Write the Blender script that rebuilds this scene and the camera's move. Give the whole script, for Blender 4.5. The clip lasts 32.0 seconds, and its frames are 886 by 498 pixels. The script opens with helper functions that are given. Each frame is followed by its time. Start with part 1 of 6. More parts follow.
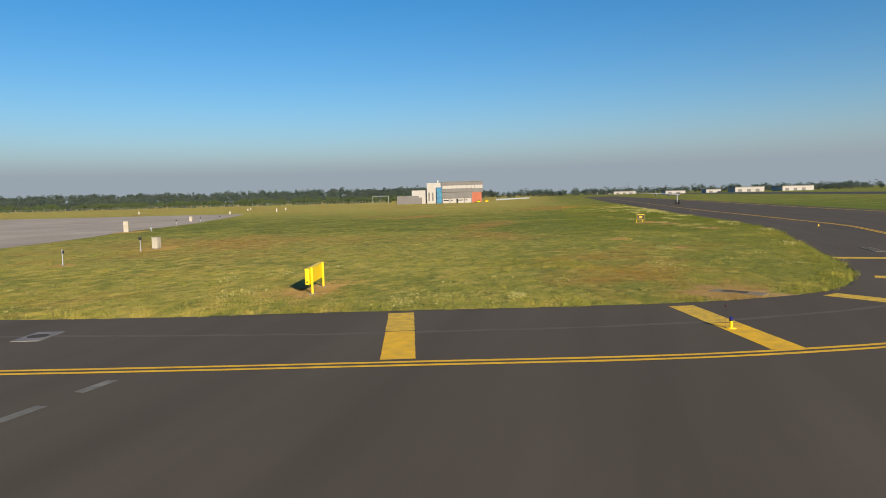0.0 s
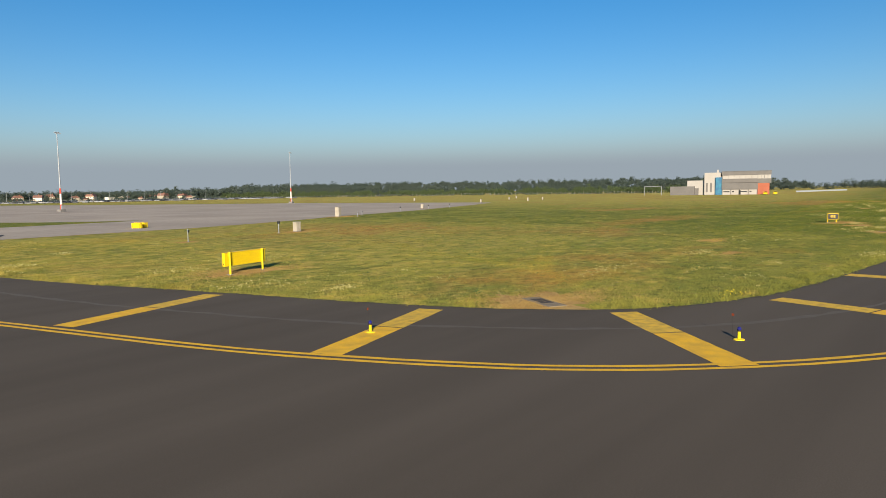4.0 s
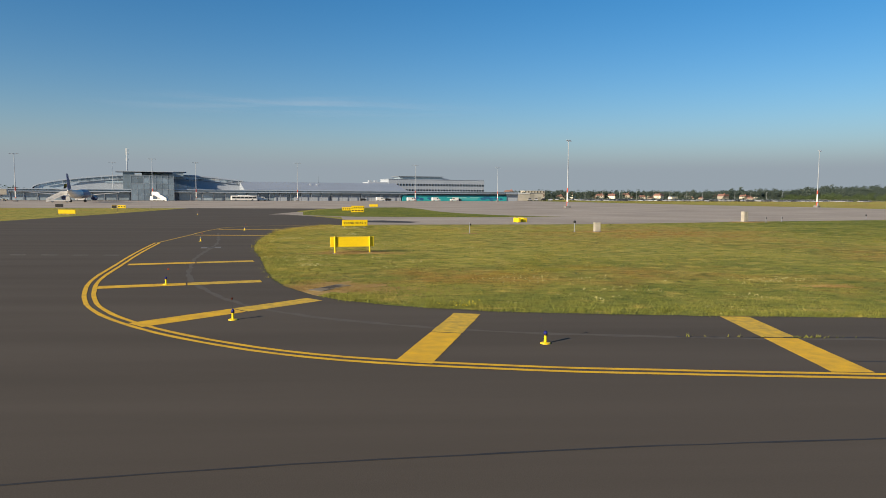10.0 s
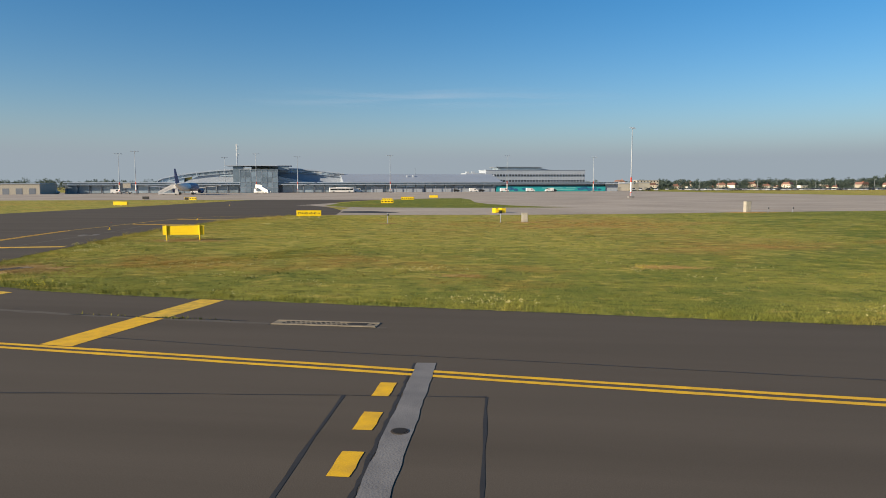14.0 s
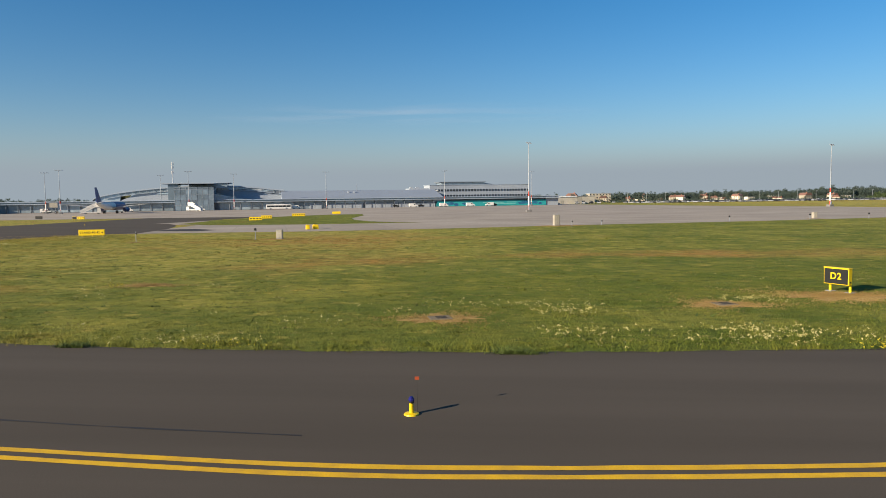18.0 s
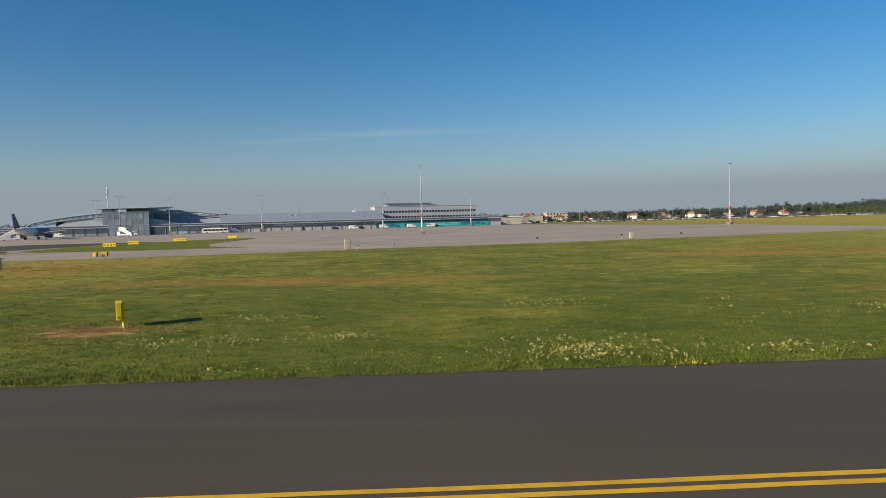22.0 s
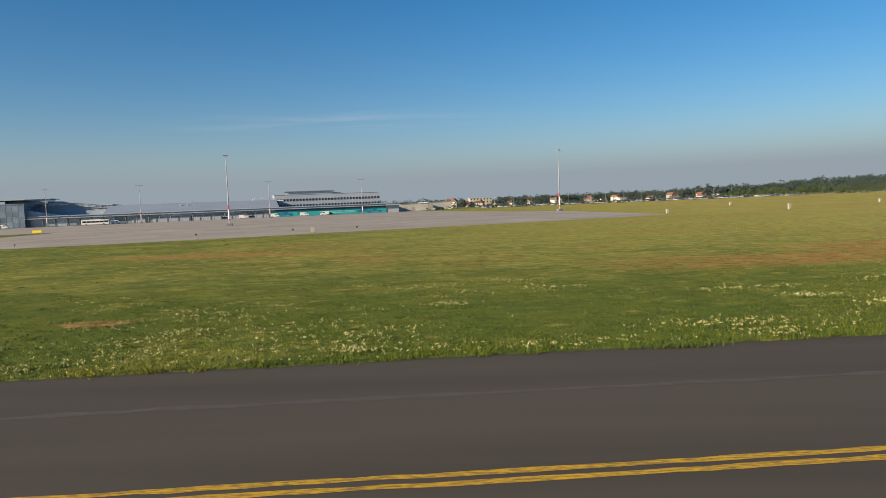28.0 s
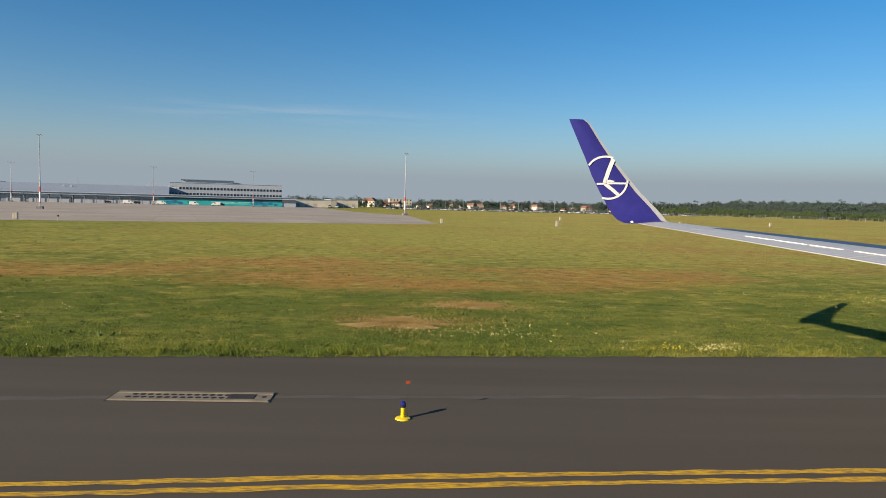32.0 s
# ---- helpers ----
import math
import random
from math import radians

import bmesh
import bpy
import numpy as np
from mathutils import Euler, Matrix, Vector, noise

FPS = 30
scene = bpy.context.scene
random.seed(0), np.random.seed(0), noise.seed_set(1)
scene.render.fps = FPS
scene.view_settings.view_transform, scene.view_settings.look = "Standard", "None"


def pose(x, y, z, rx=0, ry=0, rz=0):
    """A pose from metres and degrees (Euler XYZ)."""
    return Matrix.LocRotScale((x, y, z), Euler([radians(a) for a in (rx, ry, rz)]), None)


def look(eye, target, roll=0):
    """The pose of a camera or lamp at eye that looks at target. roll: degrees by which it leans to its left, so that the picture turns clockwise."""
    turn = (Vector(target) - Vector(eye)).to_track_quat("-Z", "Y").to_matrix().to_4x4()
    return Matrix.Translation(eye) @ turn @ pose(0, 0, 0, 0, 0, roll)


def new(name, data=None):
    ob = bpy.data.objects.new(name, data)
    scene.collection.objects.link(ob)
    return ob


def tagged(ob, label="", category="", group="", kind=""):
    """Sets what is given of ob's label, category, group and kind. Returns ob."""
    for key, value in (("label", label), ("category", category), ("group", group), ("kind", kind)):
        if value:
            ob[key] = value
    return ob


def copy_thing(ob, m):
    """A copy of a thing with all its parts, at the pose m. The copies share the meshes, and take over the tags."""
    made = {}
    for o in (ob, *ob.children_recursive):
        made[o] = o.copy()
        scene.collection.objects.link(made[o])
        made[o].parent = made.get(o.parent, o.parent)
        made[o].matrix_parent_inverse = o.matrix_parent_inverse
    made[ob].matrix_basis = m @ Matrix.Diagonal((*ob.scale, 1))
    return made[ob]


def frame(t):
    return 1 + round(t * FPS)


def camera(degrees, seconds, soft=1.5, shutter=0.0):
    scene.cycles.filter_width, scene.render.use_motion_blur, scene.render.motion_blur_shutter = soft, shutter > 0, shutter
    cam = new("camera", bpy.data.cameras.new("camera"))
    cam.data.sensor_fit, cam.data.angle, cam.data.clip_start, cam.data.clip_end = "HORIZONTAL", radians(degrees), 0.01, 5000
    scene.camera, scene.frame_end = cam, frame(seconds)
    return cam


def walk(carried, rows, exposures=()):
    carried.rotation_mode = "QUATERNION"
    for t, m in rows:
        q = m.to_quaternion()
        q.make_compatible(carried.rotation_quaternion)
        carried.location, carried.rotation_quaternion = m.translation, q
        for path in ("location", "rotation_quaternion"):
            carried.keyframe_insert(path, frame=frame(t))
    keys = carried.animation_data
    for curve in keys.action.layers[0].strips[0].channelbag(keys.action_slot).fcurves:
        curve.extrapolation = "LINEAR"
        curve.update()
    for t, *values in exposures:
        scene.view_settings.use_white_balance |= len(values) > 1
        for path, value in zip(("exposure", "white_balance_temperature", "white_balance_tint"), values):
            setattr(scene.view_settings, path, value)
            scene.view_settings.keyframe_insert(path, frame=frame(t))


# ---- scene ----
cam = camera(66.4, 32.0, soft=0.9)
PATH = [
    (0, (-187.5, 24.72, 3.885), (-185.577, 25.25, 3.73), -1.55),
    (0.5, (-186.78, 22.57, 3.868), (-184.89, 23.2, 3.718), -1.15),
    (1, (-186.03, 20.39, 3.862), (-184.172, 21.113, 3.715), -1.4),
    (1.5, (-185.33, 18.27, 3.862), (-183.512, 19.085, 3.71), -1.05),
    (2, (-184.647, 16.287, 3.869), (-182.867, 17.186, 3.71), -1.6),
    (2.5, (-183.668, 14.273, 3.859), (-181.941, 15.268, 3.702), -1.3),
    (3, (-182.621, 12.325, 3.847), (-180.956, 13.42, 3.685), -1.2),
    (3.5, (-181.45, 10.432, 3.846), (-179.855, 11.627, 3.675), -1.1),
    (5.5, (-175.975, 3.156, 3.846), (-174.733, 4.718, 3.707), -0.1),
    (6, (-174.376, 1.493, 3.843), (-173.245, 3.136, 3.703), -0.1),
    (6.5, (-172.63, 0.028, 3.837), (-171.612, 1.743, 3.691), -0.0),
    (7, (-170.756, -1.28, 3.833), (-169.858, 0.501, 3.675), 0.3),
    (7.5, (-168.75, -2.488, 3.835), (-167.965, -0.655, 3.68), -0.0),
    (8, (-166.687, -3.598, 3.818), (-166.021, -1.718, 3.669), 1.3),
    (8.5, (-164.502, -4.521, 3.828), (-164.041, -2.581, 3.672), 0.7),
    (9, (-162.099, -5.432, 3.829), (-161.787, -3.462, 3.691), 1.0),
    (9.5, (-159.670, -6.201, 3.839), (-159.448, -4.218, 3.695), -0.2),
    (10, (-157.204, -6.825, 3.833), (-157.111, -4.833, 3.674), 0.3),
    (10.5, (-154.694, -7.297, 3.838), (-154.728, -5.307, 3.646), -1.0),
    (11, (-152.135, -7.610, 3.835), (-152.212, -5.622, 3.640), -0.2),
    (11.5, (-149.525, -7.778, 3.808), (-149.636, -5.791, 3.610), 0.1),
    (12, (-146.874, -7.827, 3.805), (-147.009, -5.841, 3.614), -0.8),
    (12.5, (-144.185, -7.799, 3.806), (-144.356, -5.815, 3.611), -1.4),
    (13, (-141.466, -7.717, 3.866), (-141.622, -5.732, 3.674), 0.5),
    (13.5, (-138.711, -7.592, 3.873), (-138.962, -5.617, 3.682), 0.5),
    (15.5, (-127.338, -6.622, 3.853), (-127.643, -4.654, 3.675), -0.6),
    (16, (-124.440, -6.278, 3.842), (-124.736, -4.309, 3.650), -0.6),
    (16.5, (-121.513, -5.908, 3.844), (-121.766, -3.935, 3.643), -0.5),
    (17, (-118.541, -5.544, 3.857), (-118.788, -3.571, 3.645), -0.2),
    (17.5, (-115.509, -5.198, 3.841), (-115.732, -3.218, 3.677), -0.6),
    (18, (-112.423, -4.870, 3.852), (-112.644, -2.888, 3.709), -0.8),
    (18.5, (-109.279, -4.556, 3.847), (-109.491, -2.572, 3.718), -1.0),
    (19, (-106.067, -4.248, 3.848), (-106.284, -2.263, 3.726), -0.8),
    (19.5, (-102.767, -3.929, 3.850), (-102.979, -1.943, 3.734), -0.9),
    (20, (-99.348, -3.580, 3.867), (-99.545, -1.592, 3.758), -1.5),
    (20.5, (-95.806, -3.192, 3.858), (-95.991, -1.203, 3.753), -1.5),
    (21, (-92.167, -2.772, 3.849), (-92.364, -0.784, 3.744), -1.7),
    (21.5, (-88.466, -2.331, 3.856), (-88.644, -0.341, 3.766), -1.8),
    (22, (-84.723, -1.876, 3.853), (-84.903, 0.114, 3.769), -1.5),
    (22.5, (-80.949, -1.404, 3.860), (-81.123, 0.587, 3.781), -1.4),
    (23, (-77.148, -0.918, 3.864), (-77.316, 1.073, 3.786), -2.0),
    (23.5, (-73.321, -0.421, 3.865), (-73.485, 1.570, 3.781), -1.3),
    (24, (-69.462, 0.080, 3.865), (-69.626, 2.072, 3.774), -2.0),
    (24.5, (-65.561, 0.581, 3.856), (-65.730, 2.572, 3.759), -1.6),
    (25, (-61.607, 1.076, 3.852), (-61.779, 3.065, 3.743), -1.3),
    (25.5, (-57.595, 1.564, 3.872), (-57.739, 3.555, 3.760), -2.0),
    (27.5, (-40.977, 3.490, 3.855), (-41.074, 5.483, 3.718), -2.5),
    (28, (-36.636, 3.965, 3.862), (-36.736, 5.958, 3.730), -2.3),
    (28.5, (-32.200, 4.444, 3.859), (-32.256, 6.438, 3.721), -1.6),
    (29, (-27.659, 4.933, 3.855), (-27.685, 6.929, 3.733), -1.2),
    (29.5, (-23.018, 5.434, 3.844), (-23.006, 7.431, 3.722), 0.1),
    (30, (-18.282, 5.944, 3.851), (-18.258, 7.939, 3.713), 1.6),
    (30.5, (-13.460, 6.442, 3.846), (-13.430, 8.436, 3.684), 1.6),
    (31, (-8.564, 6.911, 3.845), (-8.532, 8.903, 3.675), 1.4),
    (31.5, (-3.609, 7.334, 3.850), (-3.564, 9.327, 3.680), 1.0),
    (32, (1.399, 7.709, 3.861), (1.432, 9.704, 3.731), 1.4),
]
walk(cam, [(t, look(eye, target, roll)) for t, eye, target, roll in PATH],
     exposures=[(0, 1.2), (3.5, 1.22), (6, 1.2), (9, 1.15), (13, 1.2), (16, 1.3), (19, 1.2), (22, 1.05), (25, 1.05), (28, 1.13), (30, 1.13), (32, 1.22)])


# ---- sky and sun ----
SUN_AZ, SUN_EL = 219.3, 18.0
world = bpy.data.worlds.new("sky")
scene.world = world
world.use_nodes = True
wt = world.node_tree
sky = wt.nodes.new("ShaderNodeTexSky")
sky.sky_type, sky.sun_disc = "NISHITA", False
sky.sun_elevation, sky.sun_rotation = radians(SUN_EL), radians(90 - SUN_AZ)
sky.air_density, sky.dust_density, sky.ozone_density = 1.0, 0.4, 4.0
# the pale, low sky turns to a lilac-grey morning haze
split, pale = wt.nodes.new("ShaderNodeSeparateColor"), wt.nodes.new("ShaderNodeMath")
low, haze = wt.nodes.new("ShaderNodeMapRange"), wt.nodes.new("ShaderNodeMix")
pale.operation = "DIVIDE"
low.interpolation_type = "SMOOTHSTEP"
low.inputs["From Min"].default_value, low.inputs["From Max"].default_value = 0.16, 0.95
low.inputs["To Max"].default_value = 1.0
haze.data_type = "RGBA"
haze.inputs["B"].default_value = (2.62, 3.08, 3.48, 1)
wt.links.new(sky.outputs[0], split.inputs[0])
wt.links.new(split.outputs["Red"], pale.inputs[0])
wt.links.new(split.outputs["Blue"], pale.inputs[1])
wt.links.new(pale.outputs[0], low.inputs["Value"])
wt.links.new(low.outputs["Result"], haze.inputs["Factor"])
deep = wt.nodes.new("ShaderNodeHueSaturation")
deep.inputs["Saturation"].default_value = 1.32
wt.links.new(sky.outputs[0], deep.inputs["Color"])
wt.links.new(deep.outputs["Color"], haze.inputs["A"])
wt.links.new(haze.outputs["Result"], wt.nodes["Background"].inputs[0])
wt.nodes["Background"].inputs[1].default_value = 0.053
sun = new("sun", bpy.data.lights.new("sun", "SUN"))
sun.data.energy, sun.data.angle, sun.data.color = 3.6, radians(0.53), (1.0, 0.86, 0.66)
sun.matrix_world = pose(-200, -200, 120, 90 - SUN_EL, 0, SUN_AZ - 270)

# ---- materials ----


def paint(name, base, rough=0.6, metal=0.0, other=None, scale=1.5, fine=40.0, bump=0.05, rand=0.0, spec=0.4, stretch=None):
    """A surface with slow blotches, fine grain and relief. rand: spread of brightness from object to object."""
    m = bpy.data.materials.new(name)
    m.use_nodes = True
    nt = m.node_tree
    b = nt.nodes["Principled BSDF"]
    b.inputs["Roughness"].default_value, b.inputs["Metallic"].default_value = rough, metal
    b.inputs["Specular IOR Level"].default_value = spec
    co = nt.nodes.new("ShaderNodeTexCoord")
    n1, n2 = nt.nodes.new("ShaderNodeTexNoise"), nt.nodes.new("ShaderNodeTexNoise")
    n1.inputs["Scale"].default_value, n2.inputs["Scale"].default_value = scale, fine
    n1.inputs["Detail"].default_value, n2.inputs["Detail"].default_value = 6, 3
    for n in (n1, n2):
        nt.links.new(co.outputs["Object"], n.inputs["Vector"])
    if stretch:
        mp = nt.nodes.new("ShaderNodeMapping")
        mp.inputs["Scale"].default_value = stretch
        mp.inputs["Rotation"].default_value = (0, 0, radians(-6.5))
        nt.links.new(co.outputs["Object"], mp.inputs["Vector"])
        nt.links.new(mp.outputs["Vector"], n1.inputs["Vector"])
    mix = nt.nodes.new("ShaderNodeMix")
    mix.data_type = "RGBA"
    other = other or tuple(c * 0.78 for c in base)
    mix.inputs["A"].default_value, mix.inputs["B"].default_value = (*base, 1), (*other, 1)
    ramp = nt.nodes.new("ShaderNodeMapRange")
    ramp.inputs["From Min"].default_value, ramp.inputs["From Max"].default_value = 0.35, 0.68
    nt.links.new(n1.outputs["Fac"], ramp.inputs["Value"])
    nt.links.new(ramp.outputs["Result"], mix.inputs["Factor"])
    grain = nt.nodes.new("ShaderNodeHueSaturation")
    gm = nt.nodes.new("ShaderNodeMapRange")
    gm.inputs["To Min"].default_value, gm.inputs["To Max"].default_value = 0.8, 1.2
    nt.links.new(n2.outputs["Fac"], gm.inputs["Value"])
    last = gm.outputs["Result"]
    if rand:
        info = nt.nodes.new("ShaderNodeObjectInfo")
        rm = nt.nodes.new("ShaderNodeMapRange")
        rm.inputs["To Min"].default_value, rm.inputs["To Max"].default_value = 1 - rand, 1 + rand
        nt.links.new(info.outputs["Random"], rm.inputs["Value"])
        mul = nt.nodes.new("ShaderNodeMath")
        mul.operation = "MULTIPLY"
        nt.links.new(last, mul.inputs[0])
        nt.links.new(rm.outputs["Result"], mul.inputs[1])
        last = mul.outputs[0]
    nt.links.new(last, grain.inputs["Value"])
    nt.links.new(mix.outputs["Result"], grain.inputs["Color"])
    nt.links.new(grain.outputs["Color"], b.inputs["Base Color"])
    if bump:
        bp = nt.nodes.new("ShaderNodeBump")
        bp.inputs["Strength"].default_value, bp.inputs["Distance"].default_value = bump, 0.02
        nt.links.new(n2.outputs["Fac"], bp.inputs["Height"])
        nt.links.new(bp.outputs["Normal"], b.inputs["Normal"])
    return m


def leafy(name, cols, rough=0.6, scale=0.05, thin=0.0):
    """Blades and leaves: the colour varies from leaf to leaf and slowly from place to place; thin: the share of light that passes through."""
    m = bpy.data.materials.new(name)
    m.use_nodes = True
    nt = m.node_tree
    b = nt.nodes["Principled BSDF"]
    b.inputs["Roughness"].default_value = rough
    b.inputs["Specular IOR Level"].default_value = 0.25
    geo, co, n1 = nt.nodes.new("ShaderNodeNewGeometry"), nt.nodes.new("ShaderNodeTexCoord"), nt.nodes.new("ShaderNodeTexNoise")
    n1.inputs["Scale"].default_value, n1.inputs["Detail"].default_value = scale, 5
    nt.links.new(co.outputs["Object"], n1.inputs["Vector"])
    add = nt.nodes.new("ShaderNodeMath")
    add.operation = "MULTIPLY_ADD"
    add.inputs[1].default_value = 0.55
    nt.links.new(geo.outputs["Random Per Island"], add.inputs[0])
    mr = nt.nodes.new("ShaderNodeMapRange")
    mr.inputs["From Min"].default_value, mr.inputs["From Max"].default_value = 0.3, 0.7
    mr.inputs["To Min"].default_value, mr.inputs["To Max"].default_value = -0.15, 0.55
    nt.links.new(n1.outputs["Fac"], mr.inputs["Value"])
    nt.links.new(mr.outputs["Result"], add.inputs[2])
    ramp = nt.nodes.new("ShaderNodeValToRGB")
    els = ramp.color_ramp.elements
    for k, c in enumerate(cols):
        e = els[k] if k < 2 else els.new(0.5)
        e.color = (*c, 1)
    for k, e in enumerate(ramp.color_ramp.elements):
        e.position = k / (len(cols) - 1)
        e.color = (*cols[k], 1)
    nt.links.new(add.outputs[0], ramp.inputs["Fac"])
    nt.links.new(ramp.outputs["Color"], b.inputs["Base Color"])
    if thin:
        back, mix = nt.nodes.new("ShaderNodeBsdfTranslucent"), nt.nodes.new("ShaderNodeMixShader")
        mix.inputs["Fac"].default_value = thin
        nt.links.new(ramp.outputs["Color"], back.inputs["Color"])
        nt.links.new(b.outputs["BSDF"], mix.inputs[1])
        nt.links.new(back.outputs["BSDF"], mix.inputs[2])
        nt.links.new(mix.outputs["Shader"], nt.nodes["Material Output"].inputs["Surface"])
    return m


def meadow(name, blades=None, dry=True):
    """Mown airfield grass: green near the asphalt, straw and rust-coloured sorrel in drawn-out patches further out."""
    m = bpy.data.materials.new(name)
    m.use_nodes = True
    nt = m.node_tree
    b = nt.nodes["Principled BSDF"]
    b.inputs["Roughness"].default_value = 0.95
    b.inputs["Specular IOR Level"].default_value = 0.1
    co = nt.nodes.new("ShaderNodeTexCoord")
    mapping = nt.nodes.new("ShaderNodeMapping")
    mapping.inputs["Scale"].default_value = (0.8, 1.0, 1.0)
    mapping.inputs["Rotation"].default_value = (0, 0, radians(-7))
    nt.links.new(co.outputs["Object"], mapping.inputs["Vector"])
    # how far out from the taxiway: 0 beside it, 1 from about thirty metres on
    away = nt.nodes.new("ShaderNodeVectorMath")
    away.operation = "DOT_PRODUCT"
    away.inputs[1].default_value = (-0.115, 1.0, 0.0)
    nt.links.new(co.outputs["Object"], away.inputs[0])
    out = nt.nodes.new("ShaderNodeMapRange")
    out.inputs["From Min"].default_value, out.inputs["From Max"].default_value = 30, 58
    out.inputs["To Min"].default_value, out.inputs["To Max"].default_value = -0.05, 0.035
    nt.links.new(away.outputs["Value"], out.inputs["Value"])

    sep, west, both = nt.nodes.new("ShaderNodeSeparateXYZ"), nt.nodes.new("ShaderNodeMapRange"), nt.nodes.new("ShaderNodeMath")
    nt.links.new(co.outputs["Object"], sep.inputs[0])
    # drier towards the east
    ripe, drier = nt.nodes.new("ShaderNodeMapRange"), nt.nodes.new("ShaderNodeMath")
    ripe.inputs["From Min"].default_value, ripe.inputs["From Max"].default_value = -75, 50
    nt.links.new(sep.outputs["X"], ripe.inputs["Value"])
    drier.operation = "MULTIPLY_ADD"
    drier.inputs[1].default_value = 0.075
    nt.links.new(ripe.outputs["Result"], drier.inputs[0])
    nt.links.new(out.outputs["Result"], drier.inputs[2])
    west.inputs["From Min"].default_value, west.inputs["From Max"].default_value = -100, -135
    west.inputs["To Max"].default_value = 0.065
    nt.links.new(sep.outputs["X"], west.inputs["Value"])
    nt.links.new(drier.outputs[0], both.inputs[0])
    nt.links.new(west.outputs["Result"], both.inputs[1])

    # broad patches of sorrel: middle and half lengths
    rust = None
    for cx, cy, rx, ry in ((-21.5, 43.5, 8, 5), (-7, 49, 9, 5.5), (-108, 42.5, 10, 3.5), (12, 47, 8, 4), (-94, 43, 9, 4), (3, 41, 11, 3.5), (-62, 64, 12, 4)):
        sub, div, far, near = (nt.nodes.new(k) for k in ("ShaderNodeVectorMath", "ShaderNodeVectorMath", "ShaderNodeVectorMath", "ShaderNodeMapRange"))
        sub.operation, div.operation, far.operation = "SUBTRACT", "DIVIDE", "LENGTH"
        sub.inputs[1].default_value, div.inputs[1].default_value = (cx, cy, 0), (rx, ry, 1000)
        nt.links.new(co.outputs["Object"], sub.inputs[0])
        nt.links.new(sub.outputs[0], div.inputs[0])
        nt.links.new(div.outputs[0], far.inputs[0])
        near.inputs["From Min"].default_value, near.inputs["From Max"].default_value = 1.5, 0.2
        near.inputs["To Max"].default_value = 0.24 if cx > -30 else 0.16
        nt.links.new(far.outputs["Value"], near.inputs["Value"])
        if rust is None:
            rust = near.outputs["Result"]
        else:
            more = nt.nodes.new("ShaderNodeMath")
            nt.links.new(rust, more.inputs[0])
            nt.links.new(near.outputs["Result"], more.inputs[1])
            rust = more.outputs[0]

    def noise_at(scale, lo, hi, detail=6, shift=False, extra=None):
        shift = shift and dry
        n = nt.nodes.new("ShaderNodeTexNoise")
        n.inputs["Scale"].default_value, n.inputs["Detail"].default_value, n.inputs["Roughness"].default_value = scale, detail, 0.72
        nt.links.new(mapping.outputs["Vector"], n.inputs["Vector"])
        src = n.outputs["Fac"]
        if shift:
            add = nt.nodes.new("ShaderNodeMath")
            nt.links.new(src, add.inputs[0])
            nt.links.new(both.outputs[0], add.inputs[1])
            src = add.outputs[0]
            if extra is not None:
                plus = nt.nodes.new("ShaderNodeMath")
                nt.links.new(src, plus.inputs[0])
                nt.links.new(extra, plus.inputs[1])
                src = plus.outputs[0]
        r = nt.nodes.new("ShaderNodeMapRange")
        r.inputs["From Min"].default_value, r.inputs["From Max"].default_value = lo, hi
        nt.links.new(src, r.inputs["Value"])
        return r.outputs["Result"], n.outputs["Fac"]

    def blend(a, c, fac):
        x = nt.nodes.new("ShaderNodeMix")
        x.data_type = "RGBA"
        for key, v in (("A", a), ("B", c)):
            if isinstance(v, tuple):
                x.inputs[key].default_value = (*v, 1)
            else:
                nt.links.new(v, x.inputs[key])
        nt.links.new(fac, x.inputs["Factor"])
        return x.outputs["Result"]

    col = blend((0.2, 0.207, 0.034), (0.105, 0.142, 0.022), noise_at(0.32, 0.38, 0.62, 8)[0])
    east, verge, lush = nt.nodes.new("ShaderNodeMapRange"), nt.nodes.new("ShaderNodeMapRange"), nt.nodes.new("ShaderNodeMath")
    east.inputs["From Min"].default_value, east.inputs["From Max"].default_value = -98, -68
    nt.links.new(sep.outputs["X"], east.inputs["Value"])
    verge.inputs["From Min"].default_value, verge.inputs["From Max"].default_value = 26, 46
    verge.inputs["To Min"].default_value, verge.inputs["To Max"].default_value = 0.6, 0.0
    nt.links.new(away.outputs["Value"], verge.inputs["Value"])
    lush.operation = "MULTIPLY"
    ends, span = nt.nodes.new("ShaderNodeMapRange"), nt.nodes.new("ShaderNodeMath")
    ends.inputs["From Min"].default_value, ends.inputs["From Max"].default_value = 4, -28
    ends.inputs["To Min"].default_value = 0.25
    nt.links.new(sep.outputs["X"], ends.inputs["Value"])
    span.operation = "MULTIPLY"
    nt.links.new(east.outputs["Result"], span.inputs[0])
    nt.links.new(ends.outputs["Result"], span.inputs[1])
    nt.links.new(span.outputs[0], lush.inputs[0])
    nt.links.new(verge.outputs["Result"], lush.inputs[1])
    col = blend(col, (0.112, 0.155, 0.02), lush.outputs[0])
    bleached = nt.nodes.new("ShaderNodeMapRange")
    bleached.inputs["From Min"].default_value, bleached.inputs["From Max"].default_value = -108, -138
    bleached.inputs["To Max"].default_value = 0.3 if dry else 0.0
    nt.links.new(sep.outputs["X"], bleached.inputs["Value"])
    col = blend(col, (0.34, 0.325, 0.085), bleached.outputs["Result"])
    sunny = nt.nodes.new("ShaderNodeMapRange")
